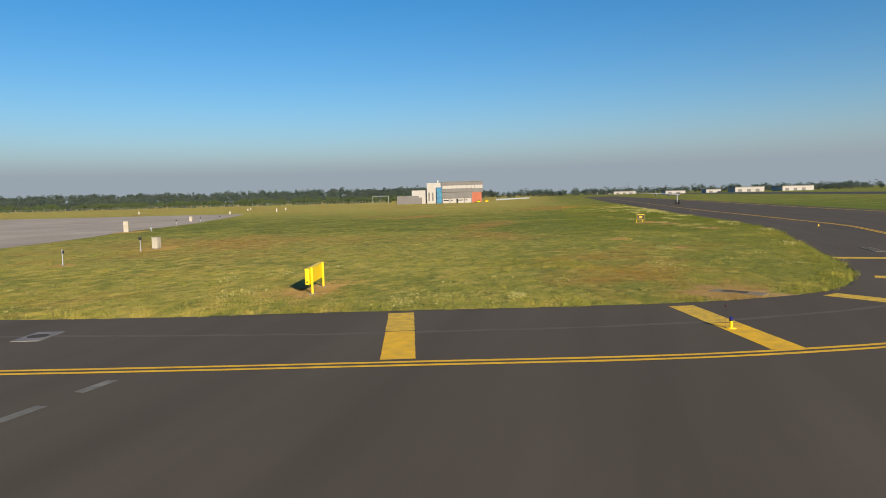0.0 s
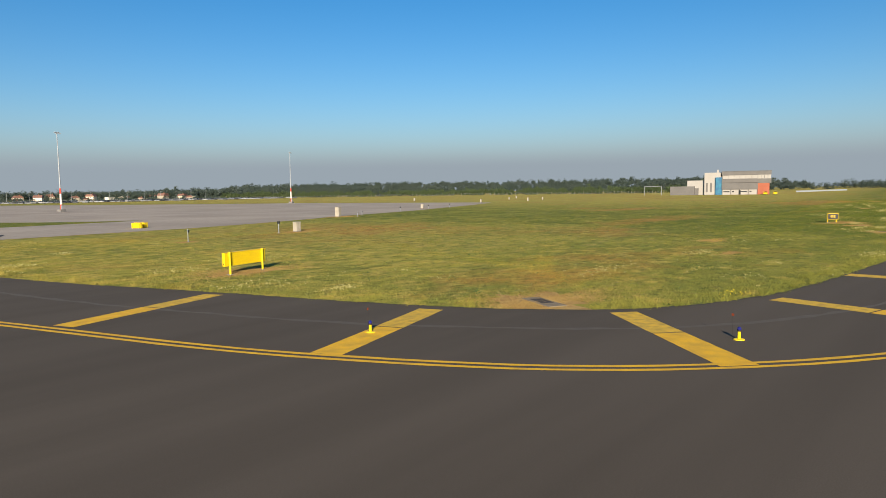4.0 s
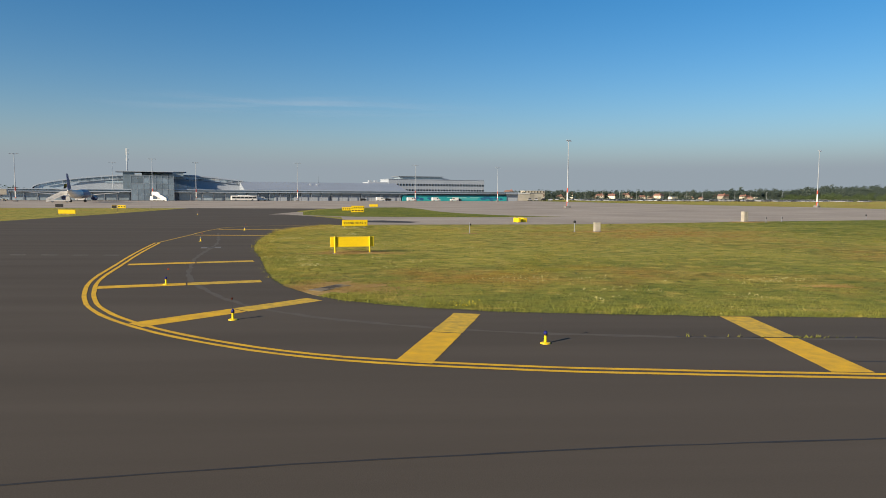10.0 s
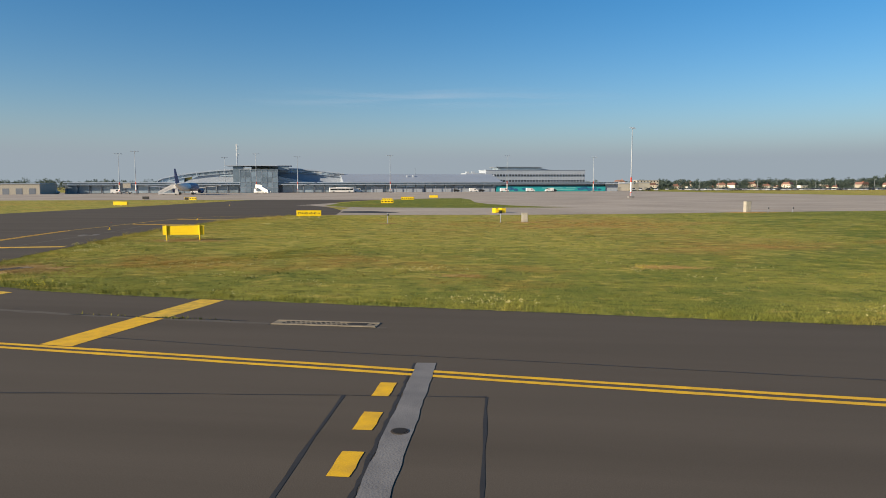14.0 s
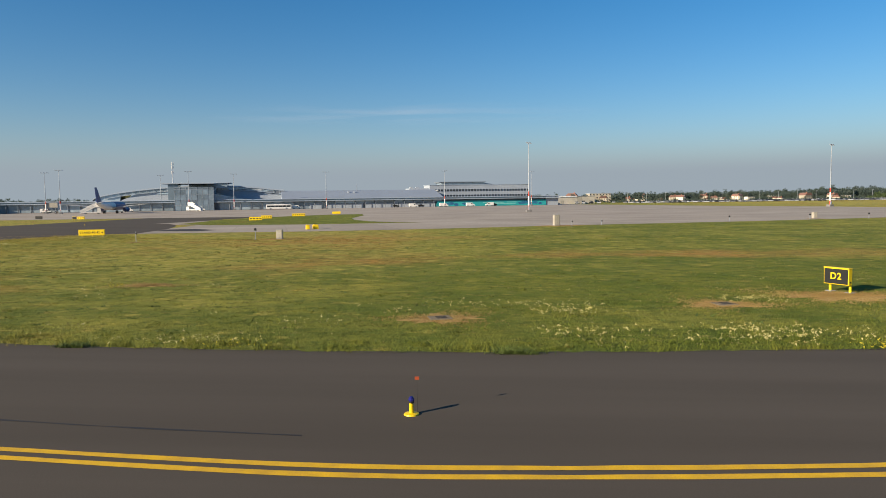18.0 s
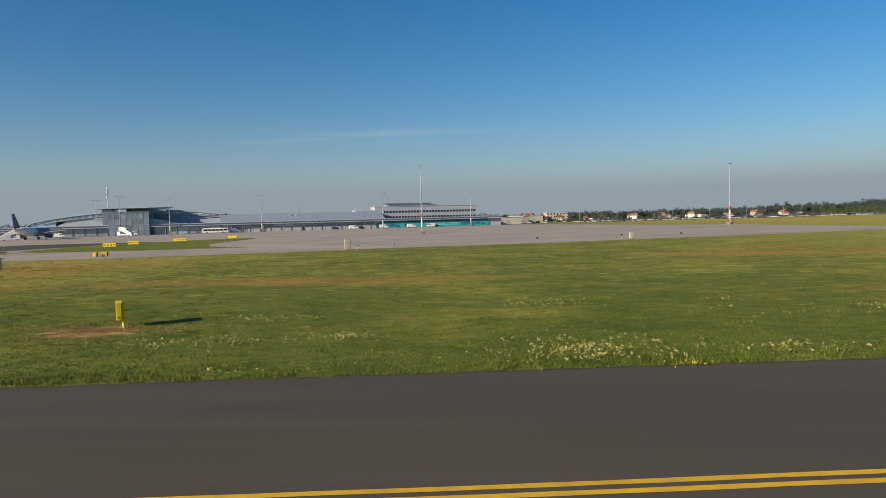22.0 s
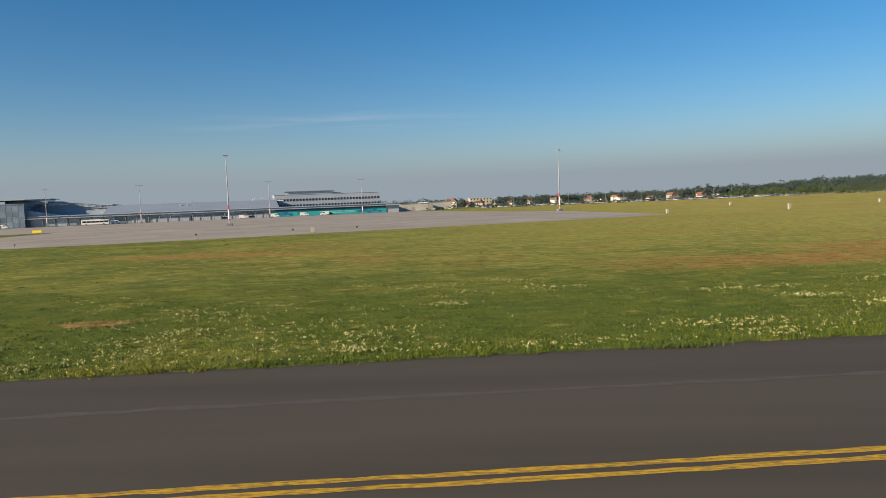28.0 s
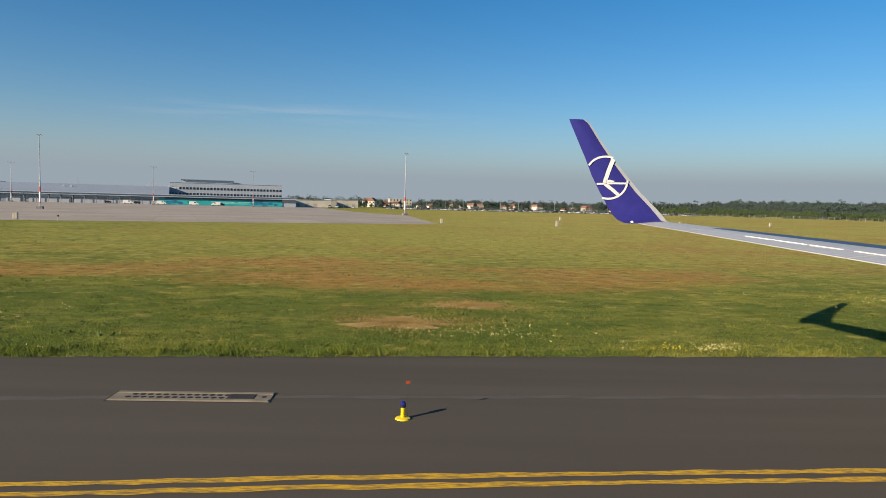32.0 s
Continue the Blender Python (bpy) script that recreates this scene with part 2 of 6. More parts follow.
    sunny.inputs["From Min"].default_value, sunny.inputs["From Max"].default_value = 36, 76
    sunny.inputs["To Max"].default_value = 0.85 if dry else 0.0
    nt.links.new(away.outputs["Value"], sunny.inputs["Value"])
    gold = nt.nodes.new("ShaderNodeMath")
    gold.operation = "MULTIPLY"
    nt.links.new(sunny.outputs["Result"], gold.inputs[0])
    nt.links.new(ripe.outputs["Result"], gold.inputs[1])
    col = blend(col, (0.54, 0.455, 0.105), gold.outputs[0])
    col = blend(col, (0.345, 0.315, 0.062), noise_at(0.13, 0.505, 0.70, 11, True)[0])
    col = blend(col, (0.38, 0.22, 0.058), noise_at(0.045, 0.582, 0.71, 11, True, rust)[0])
    col = blend(col, (0.46, 0.37, 0.09), noise_at(0.8, 0.56, 0.70, 8, True)[0])
    if blades:
        geo = nt.nodes.new("ShaderNodeNewGeometry")
        mr = nt.nodes.new("ShaderNodeMapRange")
        mr.inputs["To Min"].default_value, mr.inputs["To Max"].default_value = blades
        nt.links.new(geo.outputs["Random Per Island"], mr.inputs["Value"])
        hsv = nt.nodes.new("ShaderNodeHueSaturation")
        nt.links.new(mr.outputs["Result"], hsv.inputs["Value"])
        nt.links.new(col, hsv.inputs["Color"])
        nt.links.new(hsv.outputs["Color"], b.inputs["Base Color"])
        return m
    col = blend(col, (0.075, 0.095, 0.018), noise_at(1.5, 0.5, 0.68, 10)[0])
    nt.links.new(col, b.inputs["Base Color"])
    bp = nt.nodes.new("ShaderNodeBump")
    bp.inputs["Strength"].default_value, bp.inputs["Distance"].default_value = 1.0, 0.16
    nt.links.new(noise_at(4.0, 0, 1, 8)[1], bp.inputs["Height"])
    nt.links.new(bp.outputs["Normal"], b.inputs["Normal"])
    return m


def slabs(name):
    """Concrete apron cast in 7.5 m bays with dark joints, patchy and stained."""
    m = paint(name, (0.44, 0.375, 0.305), 0.9, other=(0.37, 0.315, 0.255), scale=0.05, fine=1.2, bump=0.0, spec=0.12)
    nt = m.node_tree
    b = nt.nodes["Principled BSDF"]
    src = b.inputs["Base Color"].links[0].from_socket
    brick = nt.nodes.new("ShaderNodeTexBrick")
    brick.offset = 0.0
    for key, v in (("Scale", 1.0), ("Mortar Size", 0.06), ("Brick Width", 7.5), ("Row Height", 7.5), ("Bias", 0.0)):
        brick.inputs[key].default_value = v
    brick.inputs["Color1"].default_value, brick.inputs["Color2"].default_value = (1, 1, 1, 1), (0.86, 0.86, 0.87, 1)
    brick.inputs["Mortar"].default_value = (0.78, 0.78, 0.78, 1)
    co, mp = nt.nodes.new("ShaderNodeTexCoord"), nt.nodes.new("ShaderNodeMapping")
    mp.inputs["Rotation"].default_value = (0, 0, radians(-20.5))
    nt.links.new(co.outputs["Object"], mp.inputs["Vector"])
    nt.links.new(mp.outputs["Vector"], brick.inputs["Vector"])
    mul = nt.nodes.new("ShaderNodeMix")
    mul.data_type, mul.blend_type = "RGBA", "MULTIPLY"
    mul.inputs["Factor"].default_value = 1.0
    nt.links.new(src, mul.inputs["A"])
    nt.links.new(brick.outputs["Color"], mul.inputs["B"])
    nt.links.new(mul.outputs["Result"], b.inputs["Base Color"])
    return m


def glass_dark(name, tint=(0.33, 0.4, 0.455)):
    m = paint(name, tint, 0.2, metal=0.2, scale=0.3, fine=2.0, bump=0.0, rand=0.35, spec=0.8)
    return m


M_GRASS = meadow("airfield_grass")
M_LUSH = meadow("island_grass", dry=False)
M_BLADE = meadow("grass_blades", (0.6, 1.0))
M_TUSSOCK = meadow("tussock_blades", (0.4, 0.8))
M_EDGEDARK = paint("dark_brown_edge", (0.07, 0.058, 0.03), 0.95, other=(0.045, 0.042, 0.022), scale=1.5, fine=30, bump=0.4)
M_STRAW = leafy("straw_blades", [(0.22, 0.14, 0.045), (0.3, 0.2, 0.065), (0.38, 0.27, 0.1)], scale=0.5)
M_LEAFY = leafy("dark_grass", [(0.065, 0.095, 0.018), (0.085, 0.115, 0.022), (0.105, 0.135, 0.028)], scale=0.6)
M_HAY = leafy("dry_grass", [(0.15, 0.135, 0.035), (0.21, 0.18, 0.055), (0.27, 0.23, 0.08)], scale=0.6)
M_FLOWER = leafy("white_flowers", [(0.5, 0.44, 0.19), (0.38, 0.34, 0.11), (0.62, 0.56, 0.3)], scale=1.0)
M_BUTTER = leafy("yellow_flowers", [(0.5, 0.4, 0.02), (0.38, 0.33, 0.03)], scale=1.0)
M_ASPHALT = paint("asphalt", (0.102, 0.085, 0.067), 0.92, other=(0.083, 0.069, 0.054), scale=0.5, fine=45, bump=0.1, spec=0.12, stretch=(0.08, 1, 1))
M_ASPHALT2 = paint("older_asphalt", (0.052, 0.05, 0.05), 0.88, other=(0.043, 0.042, 0.042), scale=0.05, fine=18, bump=0.2, spec=0.25)
M_TAR = paint("joint_tar", (0.034, 0.031, 0.029), 0.7, bump=0.05)
M_PALE = paint("pale_joint", (0.1, 0.084, 0.066), 0.9, other=(0.082, 0.068, 0.054), scale=2.0, bump=0.05)
M_APRON = slabs("apron_concrete")
M_CONC = paint("rough_concrete", (0.2, 0.192, 0.185), 0.85, other=(0.135, 0.13, 0.13), scale=1.2, fine=30, bump=0.3)
M_DRAIN = paint("drain_concrete", (0.235, 0.195, 0.135), 0.9, other=(0.16, 0.135, 0.1), scale=3, fine=50, bump=0.2)
M_HOLE = paint("drain_dark", (0.012, 0.011, 0.011), 0.9, bump=0)
M_GRATE = paint("grate_iron", (0.05, 0.04, 0.032), 0.85, metal=0.0, scale=4)
M_LINE = paint("yellow_road_paint", (0.82, 0.47, 0.008), 0.7, other=(0.62, 0.35, 0.02), scale=2.2, fine=35, bump=0.15)
M_LINE2 = paint("dull_yellow_paint", (0.72, 0.45, 0.03), 0.75, other=(0.45, 0.29, 0.04), scale=3.5, fine=35, bump=0.15)
M_WORN = paint("flaking_yellow_paint", (0.72, 0.4, 0.012), 0.75, other=(0.24, 0.15, 0.035), scale=24.0, fine=35, bump=0.1, stretch=(0.25, 1, 1))
M_WLINE = paint("worn_white_paint", (0.22, 0.21, 0.18), 0.8, other=(0.12, 0.115, 0.1), scale=2.5, bump=0.1)
M_SIGNY = paint("sign_yellow", (0.82, 0.58, 0.006), 0.45, other=(0.74, 0.5, 0.006), scale=0.8, fine=20, bump=0.02)
M_SIGNK = paint("sign_black", (0.018, 0.018, 0.017), 0.5, bump=0.02)
M_BLUE = paint("lamp_blue", (0.02, 0.02, 0.16), 0.15, bump=0)
M_ORANGE = paint("marker_orange", (0.32, 0.06, 0.02), 0.5, bump=0)
M_WHITE = paint("white_paint", (0.78, 0.76, 0.72), 0.5, other=(0.66, 0.64, 0.6), scale=0.7, bump=0.03)
M_CREAM = paint("cabinet_cream", (0.4, 0.365, 0.3), 0.55, other=(0.31, 0.285, 0.235), scale=2.0, bump=0.05)
M_GREYPOST = paint("galvanised", (0.33, 0.36, 0.4), 0.5, metal=0.2, bump=0.03)
M_RED = paint("signal_red", (0.55, 0.06, 0.03), 0.5, bump=0.03)
M_STEEL = paint("painted_steel", (0.37, 0.42, 0.48), 0.5, metal=0.1, other=(0.33, 0.38, 0.44), scale=0.2, bump=0.02)
M_ROOF = paint("metal_roof", (0.32, 0.355, 0.4), 0.55, metal=0.1, other=(0.28, 0.315, 0.36), scale=0.06, fine=1.5, bump=0.0)
M_WALL = paint("grey_cladding", (0.35, 0.385, 0.43), 0.6, other=(0.31, 0.345, 0.39), scale=0.1, fine=1.5, bump=0.02)
M_DARK = paint("dark_cladding", (0.16, 0.18, 0.21), 0.6, other=(0.13, 0.15, 0.18), scale=0.2, bump=0.02)
M_ORANGEWALL = paint("orange_cladding", (0.34, 0.1, 0.055), 0.7, other=(0.3, 0.085, 0.045), scale=0.4, bump=0.02)
M_LOUVRE = paint("louvre_grey", (0.13, 0.125, 0.125), 0.6, other=(0.11, 0.106, 0.106), scale=0.3, fine=3, bump=0.02)
M_PALEWALL = paint("pale_render", (0.36, 0.345, 0.33), 0.75, other=(0.32, 0.305, 0.29), scale=0.2, bump=0.02)
M_GLASS = glass_dark("terminal_glass")
M_HALLGLASS = glass_dark("hall_glass", (0.2, 0.26, 0.315))
M_GLASS2 = glass_dark("window_glass", (0.02, 0.025, 0.03))
M_TEAL = paint("teal_mural", (0.03, 0.36, 0.36), 0.55, other=(0.02, 0.28, 0.32), scale=0.12, fine=0.8, bump=0)
M_MURAL = paint("mural_blue", (0.02, 0.09, 0.22), 0.55, other=(0.03, 0.2, 0.3), scale=0.5, bump=0)
M_MURAL2 = paint("mural_pale", (0.22, 0.55, 0.52), 0.55, scale=0.5, bump=0)
M_BEIGE = paint("beige_panel", (0.52, 0.47, 0.39), 0.7, other=(0.45, 0.41, 0.34), scale=0.2, bump=0.03)
M_TYRE = paint("tyre_rubber", (0.015, 0.015, 0.015), 0.85, bump=0.05)
M_WING = paint("wing_grey", (0.42, 0.415, 0.41), 0.45, other=(0.39, 0.385, 0.38), scale=0.5, fine=8, bump=0.0, spec=0.5)
# blue of the mirrored sky, put into the leading edge's base colour
M_WINGSKY = paint("wing_sky_tint", (0.05, 0.075, 0.12), 0.5, other=(0.045, 0.068, 0.11), scale=0.5, fine=8, bump=0.0, spec=0.5)
M_NAVY = paint("winglet_blue", (0.035, 0.03, 0.20), 0.3, other=(0.032, 0.028, 0.18), scale=0.6, fine=6, bump=0.0, spec=0.5)
M_JETBLUE = paint("jet_blue", (0.055, 0.07, 0.2), 0.35, bump=0)
# leaf green shifted to pale grey-blue, imitating the haze over far trees
M_HAZYTREE = leafy("hazy_tree_leaves", [(0.062, 0.088, 0.076), (0.078, 0.106, 0.086), (0.098, 0.12, 0.098)], scale=0.02, thin=0.4)
M_SHRUB = leafy("shrub_leaves", [(0.075, 0.11, 0.045), (0.1, 0.135, 0.055), (0.12, 0.16, 0.068)], scale=0.02, thin=0.4)
M_BARK = paint("bark", (0.06, 0.045, 0.03), 0.9, scale=2, bump=0.3)
M_TILE = paint("roof_tiles", (0.17, 0.085, 0.065), 0.8, other=(0.12, 0.07, 0.058), scale=0.5, rand=0.45, bump=0.1)
M_HOUSE = paint("house_plaster", (0.62, 0.55, 0.44), 0.8, other=(0.54, 0.48, 0.39), scale=0.3, rand=0.45, bump=0.05)
M_BRICKRED = paint("red_facade", (0.42, 0.12, 0.06), 0.75, bump=0.05)
M_CARPAINT = paint("car_paint", (0.26, 0.27, 0.29), 0.3, metal=0.1, rand=0.9, bump=0)
M_EARTH = paint("bare_earth", (0.33, 0.19, 0.055), 0.95, other=(0.46, 0.31, 0.1), scale=3.0, fine=25, bump=0.6)

# ---- building tools ----


def part(name, bm, material, parent=None, label=""):
    """Links a bmesh as one mesh object under a thing or a part."""
    me = bpy.data.meshes.new(name)
    bmesh.ops.recalc_face_normals(bm, faces=bm.faces)
    bm.to_mesh(me)
    bm.free()
    me.materials.append(material)
    ob = new(name, me)
    ob.parent = parent
    if label:
        ob["label"] = label
    return ob


def thing(name, label, category, x=0.0, y=0.0, z=0.0, rz=0.0, group="", kind=""):
    ob = new(name)
    ob.empty_display_size = 0.3
    ob.matrix_world = pose(x, y, z, 0, 0, rz)
    return tagged(ob, label, category, group, kind)


def box(x0, x1, y0, y1, z0, z1, bm=None, bevel=0.0):
    bm = bm or bmesh.new()
    got = bmesh.ops.create_cube(bm, size=1, matrix=Matrix.Translation(((x0 + x1) / 2, (y0 + y1) / 2, (z0 + z1) / 2)) @ Matrix.Diagonal((x1 - x0, y1 - y0, z1 - z0, 1)))
    if bevel:
        edges = {e for v in got["verts"] for e in v.link_edges}
        bmesh.ops.bevel(bm, geom=list(edges), offset=bevel, segments=2, affect="EDGES", profile=0.6)
    return bm


def tube(p0, p1, r0, r1=None, seg=10, bm=None):
    bm = bm or bmesh.new()
    p0, p1 = Vector(p0), Vector(p1)
    d = p1 - p0
    m = Matrix.Translation((p0 + p1) / 2) @ d.to_track_quat("Z", "Y").to_matrix().to_4x4()
    bmesh.ops.create_cone(bm, cap_ends=True, segments=seg, radius1=r0, radius2=r0 if r1 is None else r1, depth=d.length, matrix=m)
    return bm


def ball(c, r, bm=None, squash=1.0, seg=12):
    bm = bm or bmesh.new()
    bmesh.ops.create_uvsphere(bm, u_segments=seg, v_segments=max(6, seg // 2), radius=r, matrix=Matrix.Translation(c) @ Matrix.Diagonal((1, 1, squash, 1)))
    return bm


def prism(outline, z0, z1, bm=None):
    """An upright prism over a plan outline (counter-clockwise)."""
    bm = bm or bmesh.new()
    lo = [bm.verts.new((x, y, z0)) for x, y in outline]
    hi = [bm.verts.new((x, y, z1)) for x, y in outline]
    bm.faces.new(list(reversed(lo)))
    bm.faces.new(hi)
    k = len(lo)
    for i in range(k):
        bm.faces.new((lo[i], lo[(i + 1) % k], hi[(i + 1) % k], hi[i]))
    return bm


def side_prism(outline, y0, y1, bm=None):
    """A prism whose section (x, z) runs from y0 to y1."""
    bm = prism([(x, z) for x, z in outline], y0, y1, bm)
    for v in bm.verts:
        v.co = Vector((v.co.x, v.co.z, v.co.y))
    return bm


def loft(sections, bm=None, close=True):
    """Skins rings of equal length."""
    bm = bm or bmesh.new()
    rings = [[bm.verts.new(p) for p in ring] for ring in sections]
    k = len(rings[0])
    for a, b in zip(rings, rings[1:]):
        for i in range(k):
            bm.faces.new((a[i], a[(i + 1) % k], b[(i + 1) % k], b[i]))
    if close:
        bm.faces.new(rings[0][::-1])
        bm.faces.new(rings[-1])
    return bm


def ribbon(points, offset, width, z, name, material, label="", thick=0.004, step=0.6, rag=0.0, parent=None):
    """A strip that follows a line on the ground, offset to its left, as a thin sheet with edges."""
    pts = smooth_line(points, step)
    d = np.gradient(pts, axis=0)
    nrm = np.stack([-d[:, 1], d[:, 0]], 1) / np.hypot(d[:, 0], d[:, 1])[:, None]
    rng = np.random.RandomState(len(pts))
    w1 = rng.uniform(-rag, rag, len(pts)) if rag else 0
    w2 = rng.uniform(-rag, rag, len(pts)) if rag else 0
    a = pts + nrm * (offset - width / 2 + np.broadcast_to(w1, len(pts)))[:, None]
    b = pts + nrm * (offset + width / 2 + np.broadcast_to(w2, len(pts)))[:, None]
    k = len(pts)
    verts = [(x, y, z) for x, y in a] + [(x, y, z) for x, y in b]
    faces = [(i, i + 1, k + i + 1, k + i) for i in range(k - 1)]
    me = bpy.data.meshes.new(name)
    me.from_pydata(verts, [], faces)
    me.materials.append(material)
    ob = new(name, me)
    ob.parent = parent
    return tagged(ob, label, "", "", "" if parent else "structure")


def smooth_line(points, step):
    """A smooth curve through the points, with tangents in keeping with each stretch's length."""
    p = np.array(points, float)
    seg = np.hypot(*np.diff(p, axis=0).T)
    slope = np.diff(p, axis=0) / seg[:, None]
    if len(p) > 2:
        w = seg[:-1] / (seg[:-1] + seg[1:])
        mid = slope[:-1] * (1 - w)[:, None] + slope[1:] * w[:, None]
        m = np.vstack([slope[0], mid, slope[-1]])
    else:
        m = np.vstack([slope[0], slope[0]])
    out = []
    for i, ln in enumerate(seg):
        t = (np.arange(max(2, int(ln / step))) / max(2, int(ln / step)))[:, None]
        out.append((2 * t**3 - 3 * t**2 + 1) * p[i] + (t**3 - 2 * t**2 + t) * ln * m[i] + (3 * t**2 - 2 * t**3) * p[i + 1] + (t**3 - t**2) * ln * m[i + 1])
    return np.vstack(out + [p[-1:]])


CUTS = [-2500, -1500, -900, -600, -420, -300, -240] + list(range(-200, 60, 25)) + [80, 120, 180, 260, 360, 500, 700, 1000, 1600, 2600]


def sheet(outline, z, name, material, label=""):
    bm = bmesh.new()
    f = bm.faces.new([bm.verts.new((x, y, z)) for x, y in outline])
    f.normal_update()
    bmesh.ops.triangulate(bm, faces=[f])
    for axis in range(2):
        no = (1, 0, 0) if axis == 0 else (0, 1, 0)
        for c in CUTS:
            bmesh.ops.bisect_plane(bm, geom=bm.verts[:] + bm.edges[:] + bm.faces[:], plane_co=(c, c, 0), plane_no=no)
    ob = part(name, bm, material)
    return tagged(ob, label, "", "", "structure")


def inside(px, py, poly):
    """Which of the points lie in the polygon."""
    hit = np.zeros(len(px), bool)
    q = np.array(poly)
    for (x0, y0), (x1, y1) in zip(q, np.roll(q, -1, 0)):
        if y0 != y1:
            cross = (y0 > py) != (y1 > py)
            hit ^= cross & (px < (x1 - x0) * (py - y0) / (y1 - y0) + x0)
    return hit


def raw_mesh(name, co, tris, material):
    """A mesh from arrays of corners and triangles."""
    me = bpy.data.meshes.new(name)
    me.vertices.add(len(co))
    me.vertices.foreach_set("co", np.asarray(co, np.float32).ravel())
    me.loops.add(tris.size)
    me.loops.foreach_set("vertex_index", tris.astype(np.int32).ravel())
    me.polygons.add(len(tris))
    me.polygons.foreach_set("loop_start", np.arange(0, tris.size, 3, dtype=np.int32))
    me.update()
    me.validate()
    me.materials.append(material)
    return new(name, me)


# ---- ground plan ----
EDGE = [(-168, 78), (-170.6, 70), (-170.8, 60), (-169.4, 47), (-167.6, 38.5), (-166, 33), (-164.2, 26.2), (-162.4, 21.2), (-160, 17.8), (-155.4, 15.4), (-150, 14.4),
        (-145, 13.92), (-140, 13.47), (-135, 13.03), (-130, 12.6), (-125, 12.2), (-120, 11.92), (-115, 11.89), (-110, 12.16), (-105, 12.64), (-100, 13.24), (-95, 13.86),
        (-90, 14.49), (-85, 15.1), (-80, 15.71), (-75, 16.32), (-70, 16.94), (-65, 17.55), (-60, 18.13), (-55, 18.71), (-50, 19.27), (-45, 19.82), (-40, 20.38),
        (-35, 20.92), (-30, 21.45), (-25, 21.95), (-20, 22.46), (-15, 22.98), (-10, 23.5), (-5, 23.99), (0, 24.46), (5, 24.9), (10, 25.34), (15, 25.79),
        (60, 30.4), (400, 62)]
LINE = [(-176.9, 46.6), (-174.9, 38), (-173, 30.6), (-170.1, 20.8), (-167.3, 15.4), (-164, 11.9), (-159.6, 9.1), (-154.5, 7.78), (-150, 7.22), (-145, 6.73), (-140, 6.24),
        (-135, 5.72), (-130, 5.28), (-125, 4.92), (-120, 4.56), (-115, 4.33), (-110, 4.65), (-105, 5.24), (-100, 5.82), (-95, 6.38), (-90, 6.93), (-85, 7.51),
        (-80, 8.15), (-75, 8.81), (-70, 9.47), (-65, 10.13), (-60, 10.75), (-55, 11.28), (-50, 11.83), (-45, 12.39), (-40, 12.92), (-35, 13.39), (-30, 13.93),
        (-25, 14.46), (-20, 14.92), (-15, 15.37), (-10, 15.85), (-5, 16.3), (0, 16.78), (5, 17.19), (10, 17.53), (20, 18.4), (60, 22), (400, 54)]
APRON_EDGE = [(-168, 79), (-159, 80.5), (-139, 82.5), (-128, 85.5), (-117, 89.5), (-107, 94.5), (-92, 99), (-76, 104.5), (-55, 114), (-30, 125), (-5, 137.5), (2.6, 143.0)]
edge_line = [tuple(p) for p in smooth_line(EDGE, 1.0)]
FIELD = edge_line + [(400, 300), (60, 300), (-3, 240), (-1, 175), (2.6, 143.0)] + APRON_EDGE[::-1][1:]
ISLAND = [(-177, 118), (-167, 110.5), (-150, 109.5), (-136, 112), (-129, 114.5), (-135, 117), (-141, 124), (-147, 136), (-151, 150), (-155, 180), (-160, 199), (-168, 196), (-176, 184),
          (-179.5, 165), (-180.5, 140)]

sheet([(-4200, -4200), (4200, -4200), (4200, 4200), (-4200, 4200)], 0.0, "ground", M_GRASS, "wide mown airfield grass with dry patches")
ragged = [(x, y + 0.03 * math.sin(x * 2.9) + 0.03 * math.sin(x * 5.3 + 1) + 0.03 * math.sin(y * 6.1)) for x, y in smooth_line(EDGE, 0.3)]
sheet([(-216, 176), (-213, 120), (-212, 60), (-222, 30), (-240, 5), (-300, -20), (-400, -45), (400, 33)] + ragged[::-1] + [(-163, 80.5), (-166.5, 95), (-172, 108), (-180, 122), (-183, 150), (-180, 178)],
      0.02, "road", M_ASPHALT, "dark asphalt taxiway with painted edge lines")
sheet([(-900, -20), (-270, 168), (-219, 174), (-178, 176), (-168, 100)] + APRON_EDGE + [(-1.5, 180), (-6.5, 232), (-20, 262), (-35, 310), (-58, 400), (-70, 440), (-80, 520), (-1000, 190)],
      0.012, "pavement", M_APRON, "pale concrete parking apron in front of the terminal")
sheet(ISLAND, 0.03, "ground_island", M_LUSH, "grass island between the taxiway and the apron")
sheet([(-1500, -270), (1500, 84), (1500, 39), (-1500, -315)], 0.02, "road_runway", M_ASPHALT2, "long dark runway across the airfield")
sheet([(-184, 122), (-181, 122), (-176.5, 115.5), (-167, 107.8), (-150, 106.8), (-135, 109.5), (-136, 112), (-150, 109.5), (-167, 110.5), (-177, 118), (-180.5, 140), (-182, 140)], 0.026, "kerb_band", M_APRON, "pale concrete shoulder round the grass island")

sheet([(-164.5, 87.5), (-157.4, 85.8), (-156.0, 89.2), (-161.5, 94.0), (-165.5, 92.5)], 0.03, "road_patch", M_ASPHALT2, "dark asphalt repair in the pale shoulder")
# ragged dark brown line along the asphalt edge
ribbon([p for p in EDGE[4:] if p[0] < 30], -0.02, 0.13, 0.0245, "dark_edge", M_EDGEDARK, "thin dark line along the asphalt edge", step=0.35, rag=0.07)
